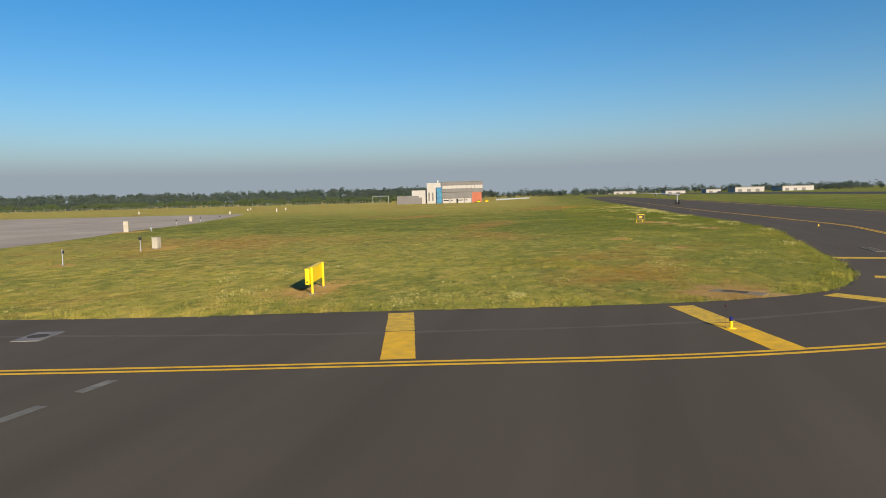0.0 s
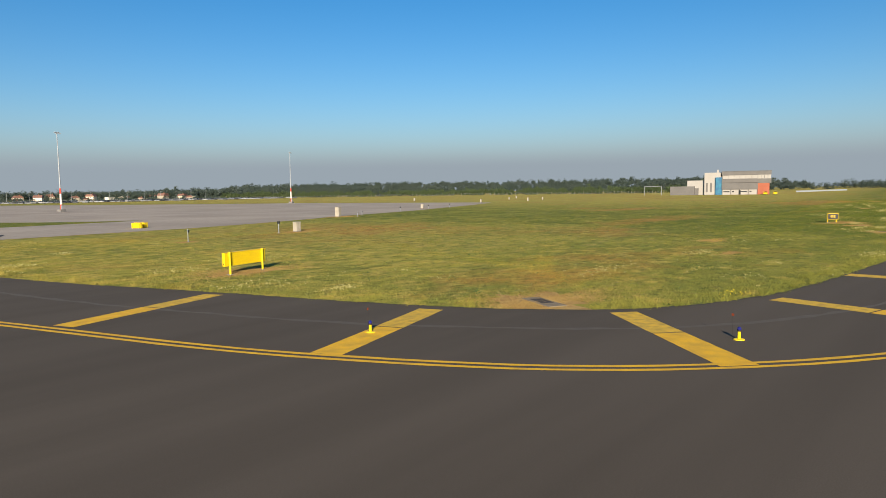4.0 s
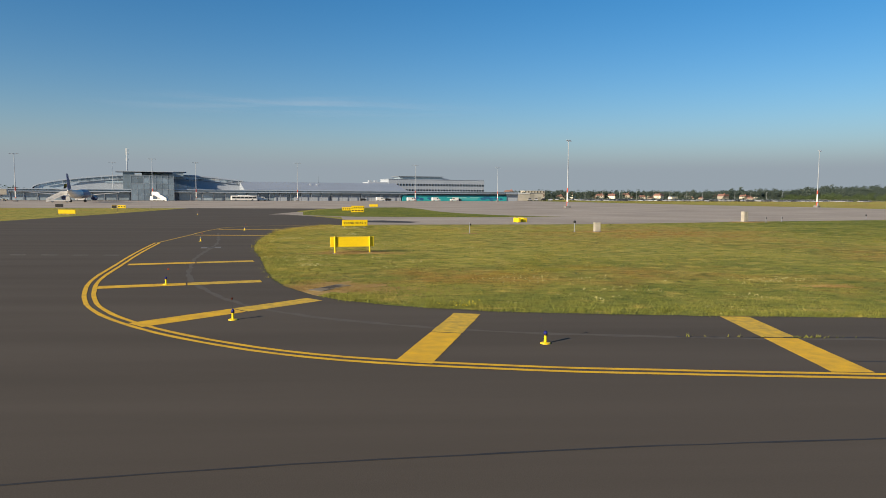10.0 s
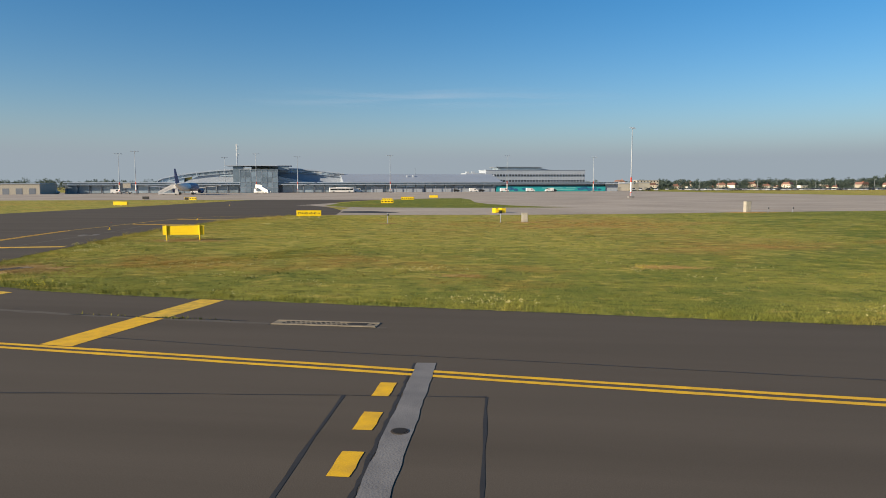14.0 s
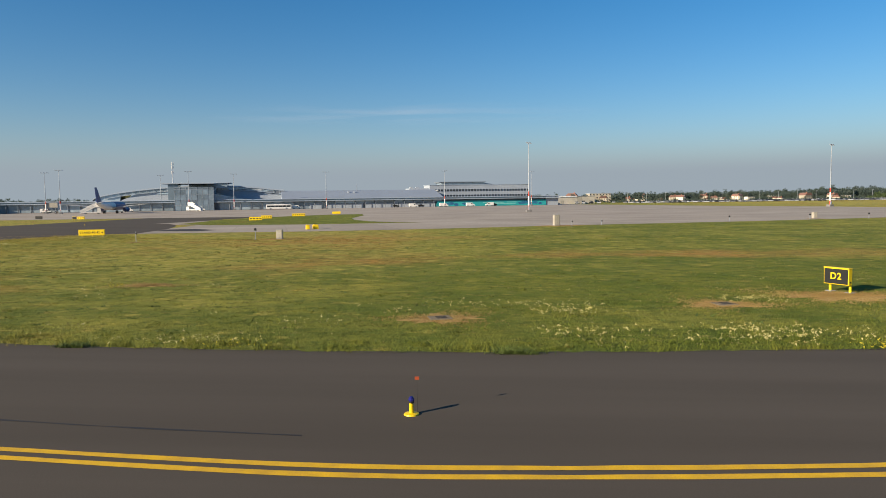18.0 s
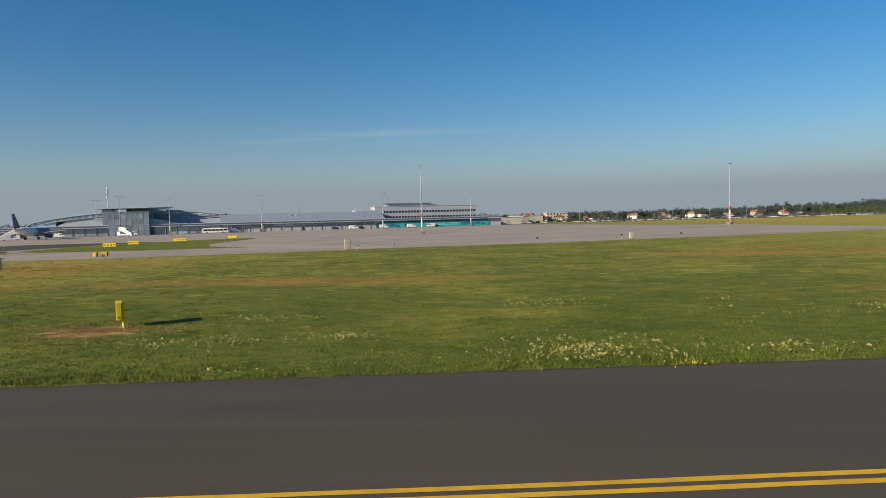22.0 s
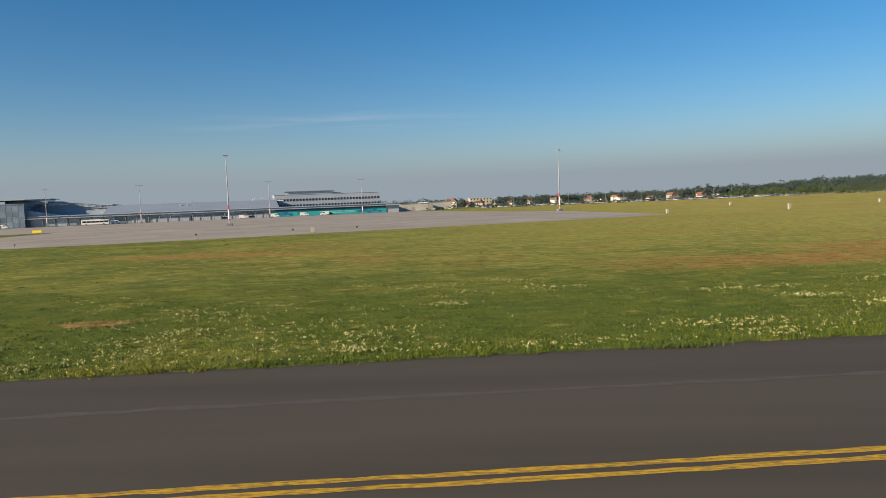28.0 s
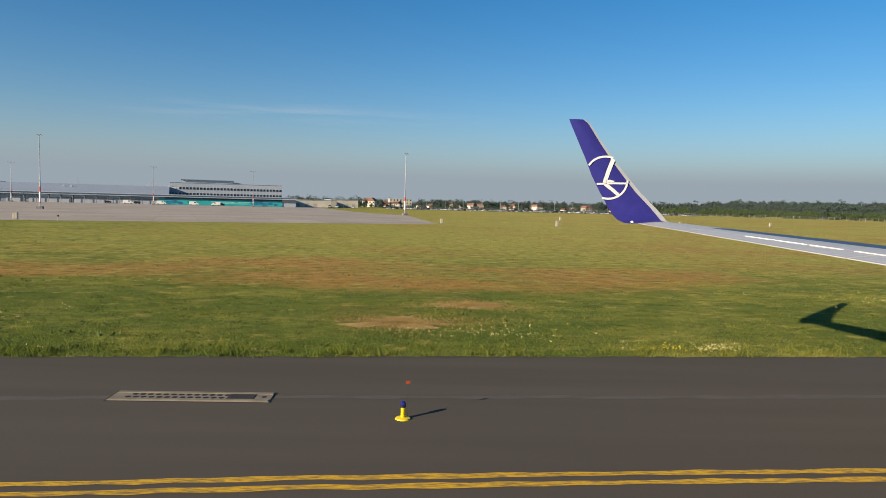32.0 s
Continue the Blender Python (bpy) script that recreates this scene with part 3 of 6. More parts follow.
# painted lines and joints
for off in (-0.16, 0.16):
    ribbon(LINE[:30], off, 0.16, 0.027, "edge_line", M_LINE, "continuous double yellow taxiway edge line", step=0.8, rag=0.012)
    ribbon(LINE[29:], off, 0.16, 0.027, "edge_line", M_WORN, "flaking double yellow taxiway edge line", step=0.5, rag=0.03)
SOUTH = [(x, y - 19.5) for x, y in LINE[10:]]
for off in (-0.2, 0.2):
    ribbon(SOUTH, off, 0.19, 0.027, "edge_line", M_LINE, "continuous double yellow taxiway edge line", step=4)
ribbon([(-176.9, 46.6), (-177.6, 56), (-178.3, 66), (-177.8, 72), (-174, 75.5), (-168, 77.5)], 0, 0.16, 0.027, "edge_line", M_LINE2, "single yellow line round the taxiway corner")
BARS = [((-172.4, 30.08), (-166.2, 32.1), 0.85), ((-169.92, 21.03), (-163.8, 23.05), 0.85), ((-165.22, 12.98), (-160.72, 17.8), 0.88), ((-157.16, 8.38), (-155.4, 14.75), 0.88),
        ((-147.56, 7.27), (-146.92, 14.05), 0.92), ((-177.2, 56.6), (-169.8, 56.2), 0.6), ((-177.8, 66.4), (-171.2, 67.0), 0.6)]
for a, b, w in BARS:
    a, b = Vector(a), Vector(b)
    cut = a.lerp(b, 0.52)
    ribbon([a, cut], 0, w, 0.0255, "shoulder_bar", M_LINE, "wide yellow shoulder stripe on the asphalt", rag=0.006, step=0.3)
    # the outer half of each stripe in a duller yellow
    ribbon([a.lerp(b, 0.53), b], 0, w, 0.0255, "shoulder_bar", M_LINE2, "duller outer half of a yellow shoulder stripe on the asphalt", rag=0.008, step=0.3)
for k in range(9):
    ribbon([(-175.25 - 1.88 * k, 35.75 + 0.02 * k), (-176.21 - 1.88 * k, 35.78 + 0.02 * k)], 0, 0.27, 0.026, "white_dash", M_WLINE, "faded white dash across the taxiway")
# shoulder joint, sealed cracks
ribbon([(-176, 60), (-172.2, 46), (-169.3, 31), (-166, 21.4), (-161.8, 15.4), (-156, 12.2), (-149, 10.9), (-140, 10.3)], 0, 0.22, 0.024, "joint", M_PALE, "pale joint along the taxiway shoulder", rag=0.07)
ribbon([(-150, 11.0), (-144.2, 10.75)], 0, 0.07, 0.0285, "crack", M_TAR, "dark weedy crack in the asphalt", rag=0.05, step=0.2)
ribbon([(-75, 12.5), (-56, 15.2), (-45.6, 16.6), (-31, 17.95), (-25, 18.5), (-13, 19.75), (-1.4, 20.84), (4.2, 21.2), (30, 23.6)], 0, 0.22, 0.024, "joint", M_PALE, "pale joint along the taxiway shoulder", rag=0.07)
ribbon([(-176, -2.5), (-165, 1.5), (-155.2, 2.96), (-148.2, 3.42), (-143.7, 3.95), (-139.5, 4.4), (-136.85, 4.64)], 0, 0.05, 0.024, "joint", M_TAR, "dark sealed joint in the asphalt", rag=0.015)
ribbon([(-136.85, 4.64), (-136.61, 0.95), (-135.9, -12)], 0, 0.05, 0.024, "joint", M_TAR, "dark sealed joint in the asphalt", rag=0.015)
ribbon([(-139.47, 4.4), (-139.33, 2.3), (-139.18, 0.2), (-138.5, -12)], 0, 0.07, 0.024, "joint", M_TAR, "dark sealed joint in the asphalt", rag=0.02)
ribbon([(-147.3, 8.3), (-140, 7.5), (-137.8, 7.4), (-132.2, 7.0), (-124.4, 6.38), (-119, 5.87), (-116, 5.7)], 0, 0.05, 0.024, "joint", M_TAR, "dark sealed joint in the asphalt", rag=0.015)
ribbon([(-135, -0.3), (-117, 1.2), (-60, 5.6), (0, 12.6)], 0, 0.03, 0.024, "joint", M_TAR, "dark sealed joint in the asphalt", rag=0.012)
ribbon([(-53.4, 18.7), (-51.8, 11.5)], 0, 0.05, 0.024, "joint", M_TAR, "dark sealed crack across the shoulder", rag=0.02)
# concrete strip across the taxiway with yellow dashes beside it
ribbon([(-138.32, 6.85), (-137.95, 0.7), (-137.15, -12)], 0, 0.44, 0.0285, "concrete_strip", M_CONC, "rough concrete strip cast across the asphalt", rag=0.018, step=0.25)
ribbon([(-138.58, 6.8), (-138.21, 0.7), (-137.41, -12)], 0, 0.07, 0.024, "joint", M_TAR, "dark sealed edge of the concrete strip", rag=0.025, step=0.2)
for k in range(8):
    y1, x1 = 5.29 - 1.73 * k, -138.82 + 0.125 * k
    ribbon([(x1, y1), (x1 + 0.03, y1 - 0.86)], 0, 0.33, 0.028, "yellow_dash", M_LINE, "short yellow dash beside the concrete strip", rag=0.01, step=0.25)


# ---- small things on the taxiway ----
def drain(x, y, rz):
    t = thing("slot_drain", "pale concrete drain channel with round holes and an iron grate", "drain", x, y, 0.02, rz, "drains in the shoulder")
    L, W = 3.05, 0.62
    bm = box(0, L, -W / 2, W / 2, -0.1, 0.015, bevel=0.008)
    f = part("channel_frame", bm, M_DRAIN, t)
    part("bitumen_bed", box(-0.035, L + 0.035, -W / 2 - 0.05, W / 2 + 0.05, -0.1, 0.004), M_TAR, t)
    rim = box(0.02, L - 0.02, W / 2 - 0.13, W / 2 - 0.02, 0.012, 0.026, bevel=0.004)
    box(0.02, L - 0.02, -W / 2 + 0.02, -W / 2 + 0.13, 0.012, 0.026, rim, 0.004)
    part("rim", rim, M_DRAIN, t)
    for row in range(2):
        for k in range(13):
            part("hole", tube((0.32 + 0.148 * k + 0.07 * row, -0.09 + 0.18 * row, 0.008), (0.32 + 0.148 * k + 0.07 * row, -0.09 + 0.18 * row, 0.019), 0.055, seg=8), M_HOLE, f)
    g = part("grate", box(2.2, 2.72, -0.17, 0.17, 0.0, 0.021), M_GRATE, t)
    for k in range(9):
        part("grate_bar", box(2.23 + 0.055 * k, 2.265 + 0.055 * k, -0.15, 0.15, 0.018, 0.025), M_GRATE, g)
    part("hole", tube((2.9, 0, 0.008), (2.9, 0, 0.02), 0.05, seg=8), M_HOLE, f)
    return t


drain(-143.36, 10.68, -1.0)
drain(-4.7, 20.69, 1.2)
cover = thing("strip_cover", "small round dark iron cover let into the concrete strip", "cover", -138.06, 2.71, 0.03, 0)
part("rim", tube((0, 0, -0.02), (0, 0, 0.006), 0.15, 0.145, 20), M_GRATE, cover)
part("lid", tube((0, 0, -0.02), (0, 0, 0.011), 0.12, 0.115, 20), M_HOLE, cover)


def edge_light(x, y, rz):
    t = thing("taxiway_light", "blue taxiway edge light on a yellow post and base plate", "runway light", x, y, 0.02, rz, "taxiway edge lights")
    bm = tube((0, 0, 0), (0, 0, 0.022), 0.14, 0.13, 20)
    part("base_plate", tube((0, 0, 0.022), (0, 0, 0.036), 0.13, 0.05, 20, bm), M_SIGNY, t)
    part("post", tube((0, 0, 0.03), (0, 0, 0.22), 0.04, 0.037, 12), M_SIGNY, t)
    part("collar", tube((0, 0, 0.215), (0, 0, 0.25), 0.052, 0.052, 12), M_SIGNK, t)
    part("lens", ball((0, 0, 0.27), 0.055, None, 1.2), M_BLUE, t, "blue glass dome")
    rod = part("marker_rod", tube((0.1, 0.12, 0), (0.1, 0.12, 0.66), 0.003, 0.002, 5), M_SIGNK, t)
    part("marker_plate", box(0.06, 0.14, 0.115, 0.121, 0.6, 0.66), M_ORANGE, rod, "small orange reflector plate")
    return t


light0 = edge_light(-167.53, 22.0, 20)
for x, y, rz in ((-162.62, 13.78, 60), (-153.74, 10.3, 80), (-114.35, 6.93, 5), (-56.55, 13.77, 10), (0.95, 19.62, 10), (-174.2, 48.5, 0), (-174.8, 65.5, 0), (-196, 118, 0), (-214.5, 128, 0)):
    copy_thing(light0, pose(x, y, 0.02, 0, 0, rz))

plate = thing("cover_plate", "pale concrete cover plate set in the asphalt", "manhole cover", -171.42, 41.8, 0.02, 15)
part("slab", box(-0.68, 0.68, -0.42, 0.42, -0.05, 0.02, bevel=0.01), M_CONC, plate)
part("lid", tube((0, 0, 0), (0, 0, 0.028), 0.3, seg=16), M_GRATE, plate)


def patch(x, y, a, b, rz, cover):
    """A dry patch of bare earth with straw; some hold a sunken cover."""
    bm = bmesh.new()
    rng = random.Random(int(x * 10))
    ring = []
    for k in range(28):
        w = k * math.tau / 28
        r = 0.62 + rng.uniform(-0.32, 0.3)
        ring.append(bm.verts.new((a * r * math.cos(w), b * r * math.sin(w), 0.004)))
    mid = [bm.verts.new((v.co.x * 0.6, v.co.y * 0.6, 0.02)) for v in ring]
    for k in range(28):
        bm.faces.new((ring[k], ring[(k + 1) % 28], mid[(k + 1) % 28], mid[k]))
    bm.faces.new(mid)
    ob = part("earth_patch", bm, M_EARTH)
    ob.matrix_world = pose(x, y, 0, 0, 0, rz)
    tagged(ob, "dry bare patch of earth in the grass", "", "", "structure")
    if cover:
        t = thing("manhole_cover", "concrete inspection cover in a dry earth patch", "manhole cover", x, y, 0.03, rz + 8)
        w = 0.9 if cover == 2 else 0.33
        part("slab", box(-1.2 * w, w, -0.36, 0.32, -0.05, 0.02, bevel=0.012), M_DRAIN, t)
        part("lid", box(-0.5 * w, 0.55 * w, -0.24, 0.2, 0.0, 0.03, bevel=0.006), M_GRATE, t)


PATCHES = [(-160.5, 20.9, 3.6, 1.9, 52, 2), (-161, 38, 3.2, 1.6, 14, 0), (-114.95, 16.9, 1.7, 1.2, 10, 1), (-105.1, 20.1, 1.9, 1.2, 8, 1), (-100.2, 22.3, 2.9, 1.7, 6, 0),
           (-57.6, 22.8, 1.7, 1.2, 5, 1), (-50.6, 27.8, 1.7, 0.8, 8, 0), (0.4, 29.6, 2.5, 1.5, 6, 0), (2.9, 33.8, 2.1, 1.4, 6, 0), (-137.3, 64.3, 2.5, 1.4, 0, 0), (-107, 93, 3.5, 1.6, 10, 0),
           (-139.2, 21.3, 1.3, 0.55, 6, 0), (-130, 25.5, 1.9, 0.9, 4, 0), (-63, 114, 3, 1.2, 15, 0), (-151.4, 60.8, 1.2, 0.8, 0, 0)]
for p in PATCHES:
    patch(*p)


# ---- signs ----
def letters(text, size, parent, x, y, z, rz, material, name="character"):
    """Raised characters, each a part of its own, centred on a sign's face."""
    made, at = [], 0.0
    for ch in text:
        if ch == " ":
            at += size * 0.3
            continue
        cu = bpy.data.curves.new(name, "FONT")
        cu.body, cu.size, cu.align_y, cu.extrude, cu.offset = ch, size, "CENTER", 0.004, 0.006
        tmp = new(name, cu)
        me = bpy.data.meshes.new_from_object(tmp.evaluated_get(bpy.context.evaluated_depsgraph_get()))
        bpy.data.objects.remove(tmp)
        xs = [v.co.x for v in me.vertices]
        me.materials.clear()
        me.materials.append(material)
        made.append((me, at - min(xs)))
        at += max(xs) - min(xs) + size * 0.11
    for me, start in made:
        ob = new(name, me)
        ob.parent = parent
        ob.matrix_basis = pose(x + start - (at - size * 0.11) / 2, y, z, 90, 0, rz)


def guide_sign(label, x, y, rz, width, z0, z1, face, back, text="", ink=None, deep=0.22, legs=2, bars=0, over=-0.02):
    """A lit airfield guidance sign. Its face looks along its own -y."""
    t = thing("taxiway_sign", label, "airfield sign", x, y, 0, rz, "taxiway signs")
    body = part("cabinet", box(-width / 2, width / 2, -deep / 2, deep / 2, z0, z1, bevel=0.02), back, t)
    part("face", box(-width / 2 + 0.03, width / 2 - 0.03, -deep / 2 - 0.012, -deep / 2 - 0.004, z0 + 0.03, z1 - 0.03), face, t, "black sign face" if face is M_SIGNK else "")
    part("cap", box(-width / 2 - 0.015, width / 2 + 0.015, -deep / 2 - 0.02, deep / 2 + 0.015, z1, z1 + 0.025, bevel=0.006), back, body)
    for k in range(legs):
        lx = -width * 0.4 + width * 0.8 * k / max(1, legs - 1)
        ly = deep / 2 + 0.055
        leg = part("leg", tube((lx, ly, -0.02), (lx, ly, z1 + over), 0.05, seg=12), M_SIGNY, t)
        part("foot", box(lx - 0.14, lx + 0.14, ly - 0.14, ly + 0.14, 0, 0.03, bevel=0.006), M_GREYPOST, leg)
        part("clamp", box(lx - 0.07, lx + 0.07, deep / 2 - 0.01, ly + 0.02, z1 - 0.16, z1 - 0.11), M_SIGNY, leg)
    for zr in (0.3, 0.7):
        part("rib", box(-width / 2 + 0.04, width / 2 - 0.04, deep / 2 - 0.002, deep / 2 + 0.014, z0 + (z1 - z0) * zr - 0.012, z0 + (z1 - z0) * zr + 0.012), back, body)
    part("side_bolt", tube((width / 2, 0, z0 + 0.12), (width / 2 + 0.012, 0, z0 + 0.12), 0.035, seg=8), M_SIGNK, body)
    if text:
        letters(text, (z1 - z0) * (0.56 if len(text) < 4 else 0.5), t, 0, -deep / 2 - 0.016, (z0 + z1) / 2, 0, ink)
    for k in range(bars):
        bx = -width / 2 + width * (k + 0.5) / bars
        part("mark", box(bx - width / bars * 0.3, bx + width / bars * 0.3, -deep / 2 - 0.017, -deep / 2 - 0.012, z0 + (z1 - z0) * 0.32, z0 + (z1 - z0) * 0.68), M_SIGNK, t)
    return t


guide_sign("yellow back of a taxiway sign on two legs", -161.1, 37.75, 194, 2.85, 0.42, 1.06, M_SIGNY, M_SIGNY, deep=0.16, over=0.06)
guide_sign("black taxiway sign with yellow lettering D2", -99.85, 23.35, -59.5, 1.05, 0.32, 0.97, M_SIGNK, M_SIGNY, "D2", M_SIGNY, deep=0.2)
guide_sign("yellow sign with black lettering STAND 40-42 and an arrow", -163.75, 71.9, 16, 2.95, 0.22, 0.9, M_SIGNY, M_SIGNY, "STAND 40-42 \u2192", M_SIGNK, legs=3)
guide_sign("narrow yellow box-shaped taxiway sign beside the apron", -142.2, 88.9, 113, 1.3, 0.04, 0.64, M_SIGNK, M_SIGNY, deep=0.35)
guide_sign("yellow box-shaped taxiway sign with a black face beside the apron", -141.3, 89.75, 113, 1.5, 0.04, 0.64, M_SIGNK, M_SIGNY, deep=0.6)
for x, y, rz, w, n in ((-168.5, 135.5, 12, 2.7, 4), (-172.0, 151.0, 12, 2.5, 5), (-171.4, 173.0, 12, 3.5, 6), (-168.8, 201.9, 14, 2.6, 0), (-219.6, 117.6, 10, 1.45, 0), (-217.9, 117.2, 10, 1.4, 0), (-229.3, 165.6, 8, 1.9, 3)):
    guide_sign("yellow taxiway sign in the grass island" if x > -200 else "yellow taxiway sign beside the dark taxiway", x, y, rz, w, 0.16, 0.86, M_SIGNY, M_SIGNY, legs=3, bars=n)
guide_sign("small dark taxiway sign beside the apron", -231.0, 165.3, 8, 1.1, 0.16, 0.9, M_SIGNK, M_SIGNY)
guide_sign("low dark sign beside the apron edge", -250.5, 177.5, 10, 1.9, 0.1, 0.9, M_SIGNK, M_SIGNK, legs=3)


# ---- cabinets and posts in the grass ----
def cabinet(x, y, w, d, h, rz, label="pale concrete cabinet standing in the airfield grass"):
    t = thing("equipment_cabinet", label, "cabinet", x, y, 0, rz, "airfield cabinets")
    body = part("body", box(-w / 2, w / 2, -d / 2, d / 2, 0.06, h, bevel=0.025), M_CREAM, t)
    part("plinth", box(-w / 2 - 0.04, w / 2 + 0.04, -d / 2 - 0.04, d / 2 + 0.04, -0.02, 0.08, bevel=0.01), M_CONC, t)
    part("lid", box(-w / 2 - 0.03, w / 2 + 0.03, -d / 2 - 0.03, d / 2 + 0.03, h, h + 0.05, bevel=0.015), M_CREAM, t)
    door = part("door", box(-w * 0.4, w * 0.4, -d / 2 - 0.015, -d / 2 - 0.004, 0.12, h - 0.08, bevel=0.004), M_CREAM, body)
    part("seam", box(-0.008, 0.008, -d / 2 - 0.019, -d / 2 - 0.014, 0.12, h - 0.08), M_SIGNK, door)
    return t


cabinet(-137.5, 64.3, 0.62, 0.5, 0.98, 8)
cabinet(-107.0, 93.2, 0.8, 0.65, 1.55, 20, "tall pale concrete cabinet at the apron edge")
for x, y, w, h in ((-63.4, 114.0, 0.9, 1.05), (3.3, 147.5, 0.65, 0.95), (26.5, 143.8, 0.65, 1.2), (40, 212, 0.8, 1.1), (57.7, 157.1, 0.65, 1.0), (96, 196, 0.7, 1.0), (64, 178, 0.65, 0.9)):
    cabinet(x, y, w * 0.75, w * 0.6, h, 15)


def marker_post(x, y, h, lamp):
    t = thing("marker_post", "thin grey post with a dark lamp" if lamp else "thin pale post with a small bracket", "post", x, y, 0, 10, "marker posts in the grass")
    part("pole", tube((0, 0, -0.05), (0, 0, h), 0.035, 0.03, 8), M_GREYPOST, t)
    part("foot", tube((0, 0, -0.02), (0, 0, 0.05), 0.16, 0.14, 10), M_CONC, t)
    if lamp:
        part("lamp_head", ball((0, 0, h + 0.06), 0.15, None, 0.85, 10), M_SIGNK, t, "dark round lamp head")
        part("bracket", box(-0.16, 0.16, -0.03, 0.03, h - 0.1, h - 0.04), M_SIGNK, t)
    else:
        part("bracket", box(-0.02, 0.14, -0.04, 0.04, h - 0.3, h - 0.1, bevel=0.01), M_SIGNK, t)


for x, y, h, lamp in ((-151.4, 60.6, 1.1, 0), (-140.0, 63.9, 1.05, 1), (-105.0, 90.7, 0.9, 0), (-65.7, 110.1, 0.75, 1), (-55.8, 112.1, 0.75, 1), (-79.5, 105.6, 0.7, 1), (-100.5, 94.5, 0.8, 0)):
    marker_post(x, y, h, lamp)


# ---- floodlight masts ----
def mast(h, arms, half):
    t = thing("floodlight_mast", "tall grey floodlight mast with red and white bands at its foot", "light mast", 0, 0, 0, 0, "apron floodlight masts")
    part("foundation", box(-0.8, 0.8, -0.8, 0.8, 0, 0.7, bevel=0.04), M_CONC, t)
    z = 0.6
    for k, mat in enumerate((M_RED, M_WHITE, M_WHITE, M_RED)):
        r0, r1 = 0.24 - 0.14 * z / h, 0.24 - 0.14 * (z + 1.4) / h
        part("band", tube((0, 0, z), (0, 0, z + 1.4), r0 + 0.02, r1 + 0.02, 12), mat, t, "red painted band" if mat is M_RED else "white painted band")
        z += 1.4
    part("pole", tube((0, 0, z), (0, 0, h), 0.2, 0.09, 12), M_GREYPOST, t)
    head = part("crossarm", box(-half, half, -0.06, 0.06, h - 0.12, h + 0.02), M_GREYPOST, t)
    for k in range(arms):
        lx = (half - 0.15) * (2 * k / (arms - 1) - 1)
        bm = box(lx - 0.22, lx + 0.22, -0.5, 0.1, h - 0.02 - 0.3 * (k % 2), h + 0.15 - 0.3 * (k % 2), bevel=0.03)
        part("floodlight", bm, M_STEEL, head)
    part("ladder_box", box(-0.25, 0.25, -0.5, -0.2, 0.7, 1.7, bevel=0.02), M_GREYPOST, t)
    return t


m0 = mast(20.7, 4, 0.75)
m1 = mast(20.7, 6, 1.9)
m0.matrix_world = pose(-109.2, 200.5, 0, 0, 0, 15)
m1.matrix_world = pose(-328.5, 295.5, 0, 0, 0, 20)
copy_thing(m0, pose(-8.0, 236.5, 0, 0, 0, 25))
for x, y, rz, s in ( (-287.0, 340.5, 20, 1.02), (-274.5, 369.5, 20, 1.0), (-219.2, 366.2, 20, 1.0), (-155.0, 390.0, 20, 1.02), (-104.4, 409.0, 20, 1.0), (-346.0, 309.0, 20, 0.98), (-320.0, 372.0, 20, 1.0)):
    copy_thing(m1, pose(x, y, 0, 0, 0, rz) @ Matrix.Diagonal((1, 1, s, 1)))

# ---- terminal (own frame: x runs along the front to the east, y away from the apron) ----
TERM = (-86.0, 444.4, 0.0, 20.5)
term = thing("terminal_building", "long grey airport terminal with a curved roof and glass front", "terminal", *TERM)
part("front_block", box(-327, -9, 1.2, 34, 0, 4.6), M_DARK, term)
part("end_block", side_prism([(-9, 0), (-0.6, 0), (0, 5.9), (-9, 5.9)], 0, 30), M_WALL, term)
part("canopy", box(-327.5, 0.4, -2.2, 6, 4.55, 4.95, bevel=0.05), M_STEEL, term, "pale steel canopy edge")
part("clerestory", box(-326, -1, 0.8, 20, 4.95, 5.75), M_GLASS, term)
part("eave_board", box(-327.5, 0.6, -0.6, 34, 5.75, 6.15, bevel=0.05), M_STEEL, term)
for k in range(41):
    x0 = -326.5 + 6.05 * k
    if x0 > -84:
        break
    if not -236 < x0 < -214:
        if x0 < -150:
            part("pane", box(x0 + 0.25, x0 + 5.8, 0.8, 1.15, 0.15, 4.5), M_GLASS, term)
        part("column", tube((x0, -1.2, 0), (x0, -1.2, 4.55), 0.16, seg=8), M_DARK, term)
        if x0 < -150:
            part("mullion", box(x0 - 0.08, x0 + 0.08, 0.6, 1.1, 0, 4.55), M_STEEL, term)
        else:
            part("pane", box(x0 + 0.2, x0 + 5.85, 0.9, 1.15, 2.9, 4.5), M_GLASS, term)
for x0, x1 in ((-149, -128), (-126.5, -109), (-106, -96), (-94.5, -83)):
    part("wall_panel", box(x0, x1, 0.3, 1.1, 0, 2.75, bevel=0.03), M_WALL, term, "pale grey service wall")
for x0, x1, z1 in ((-160, -153, 3.2), (-108.6, -106.4, 3.6), (-96, -94.7, 3.4)):
    part("service_door", box(x0, x1, 0.35, 1.15, 0, z1), M_WALL, term)
mural = part("mural_wall", box(-82, -9, -0.4, 1.1, 0.1, 3.55), M_TEAL, term, "teal painted wall with blue shapes")
rng = random.Random(4)
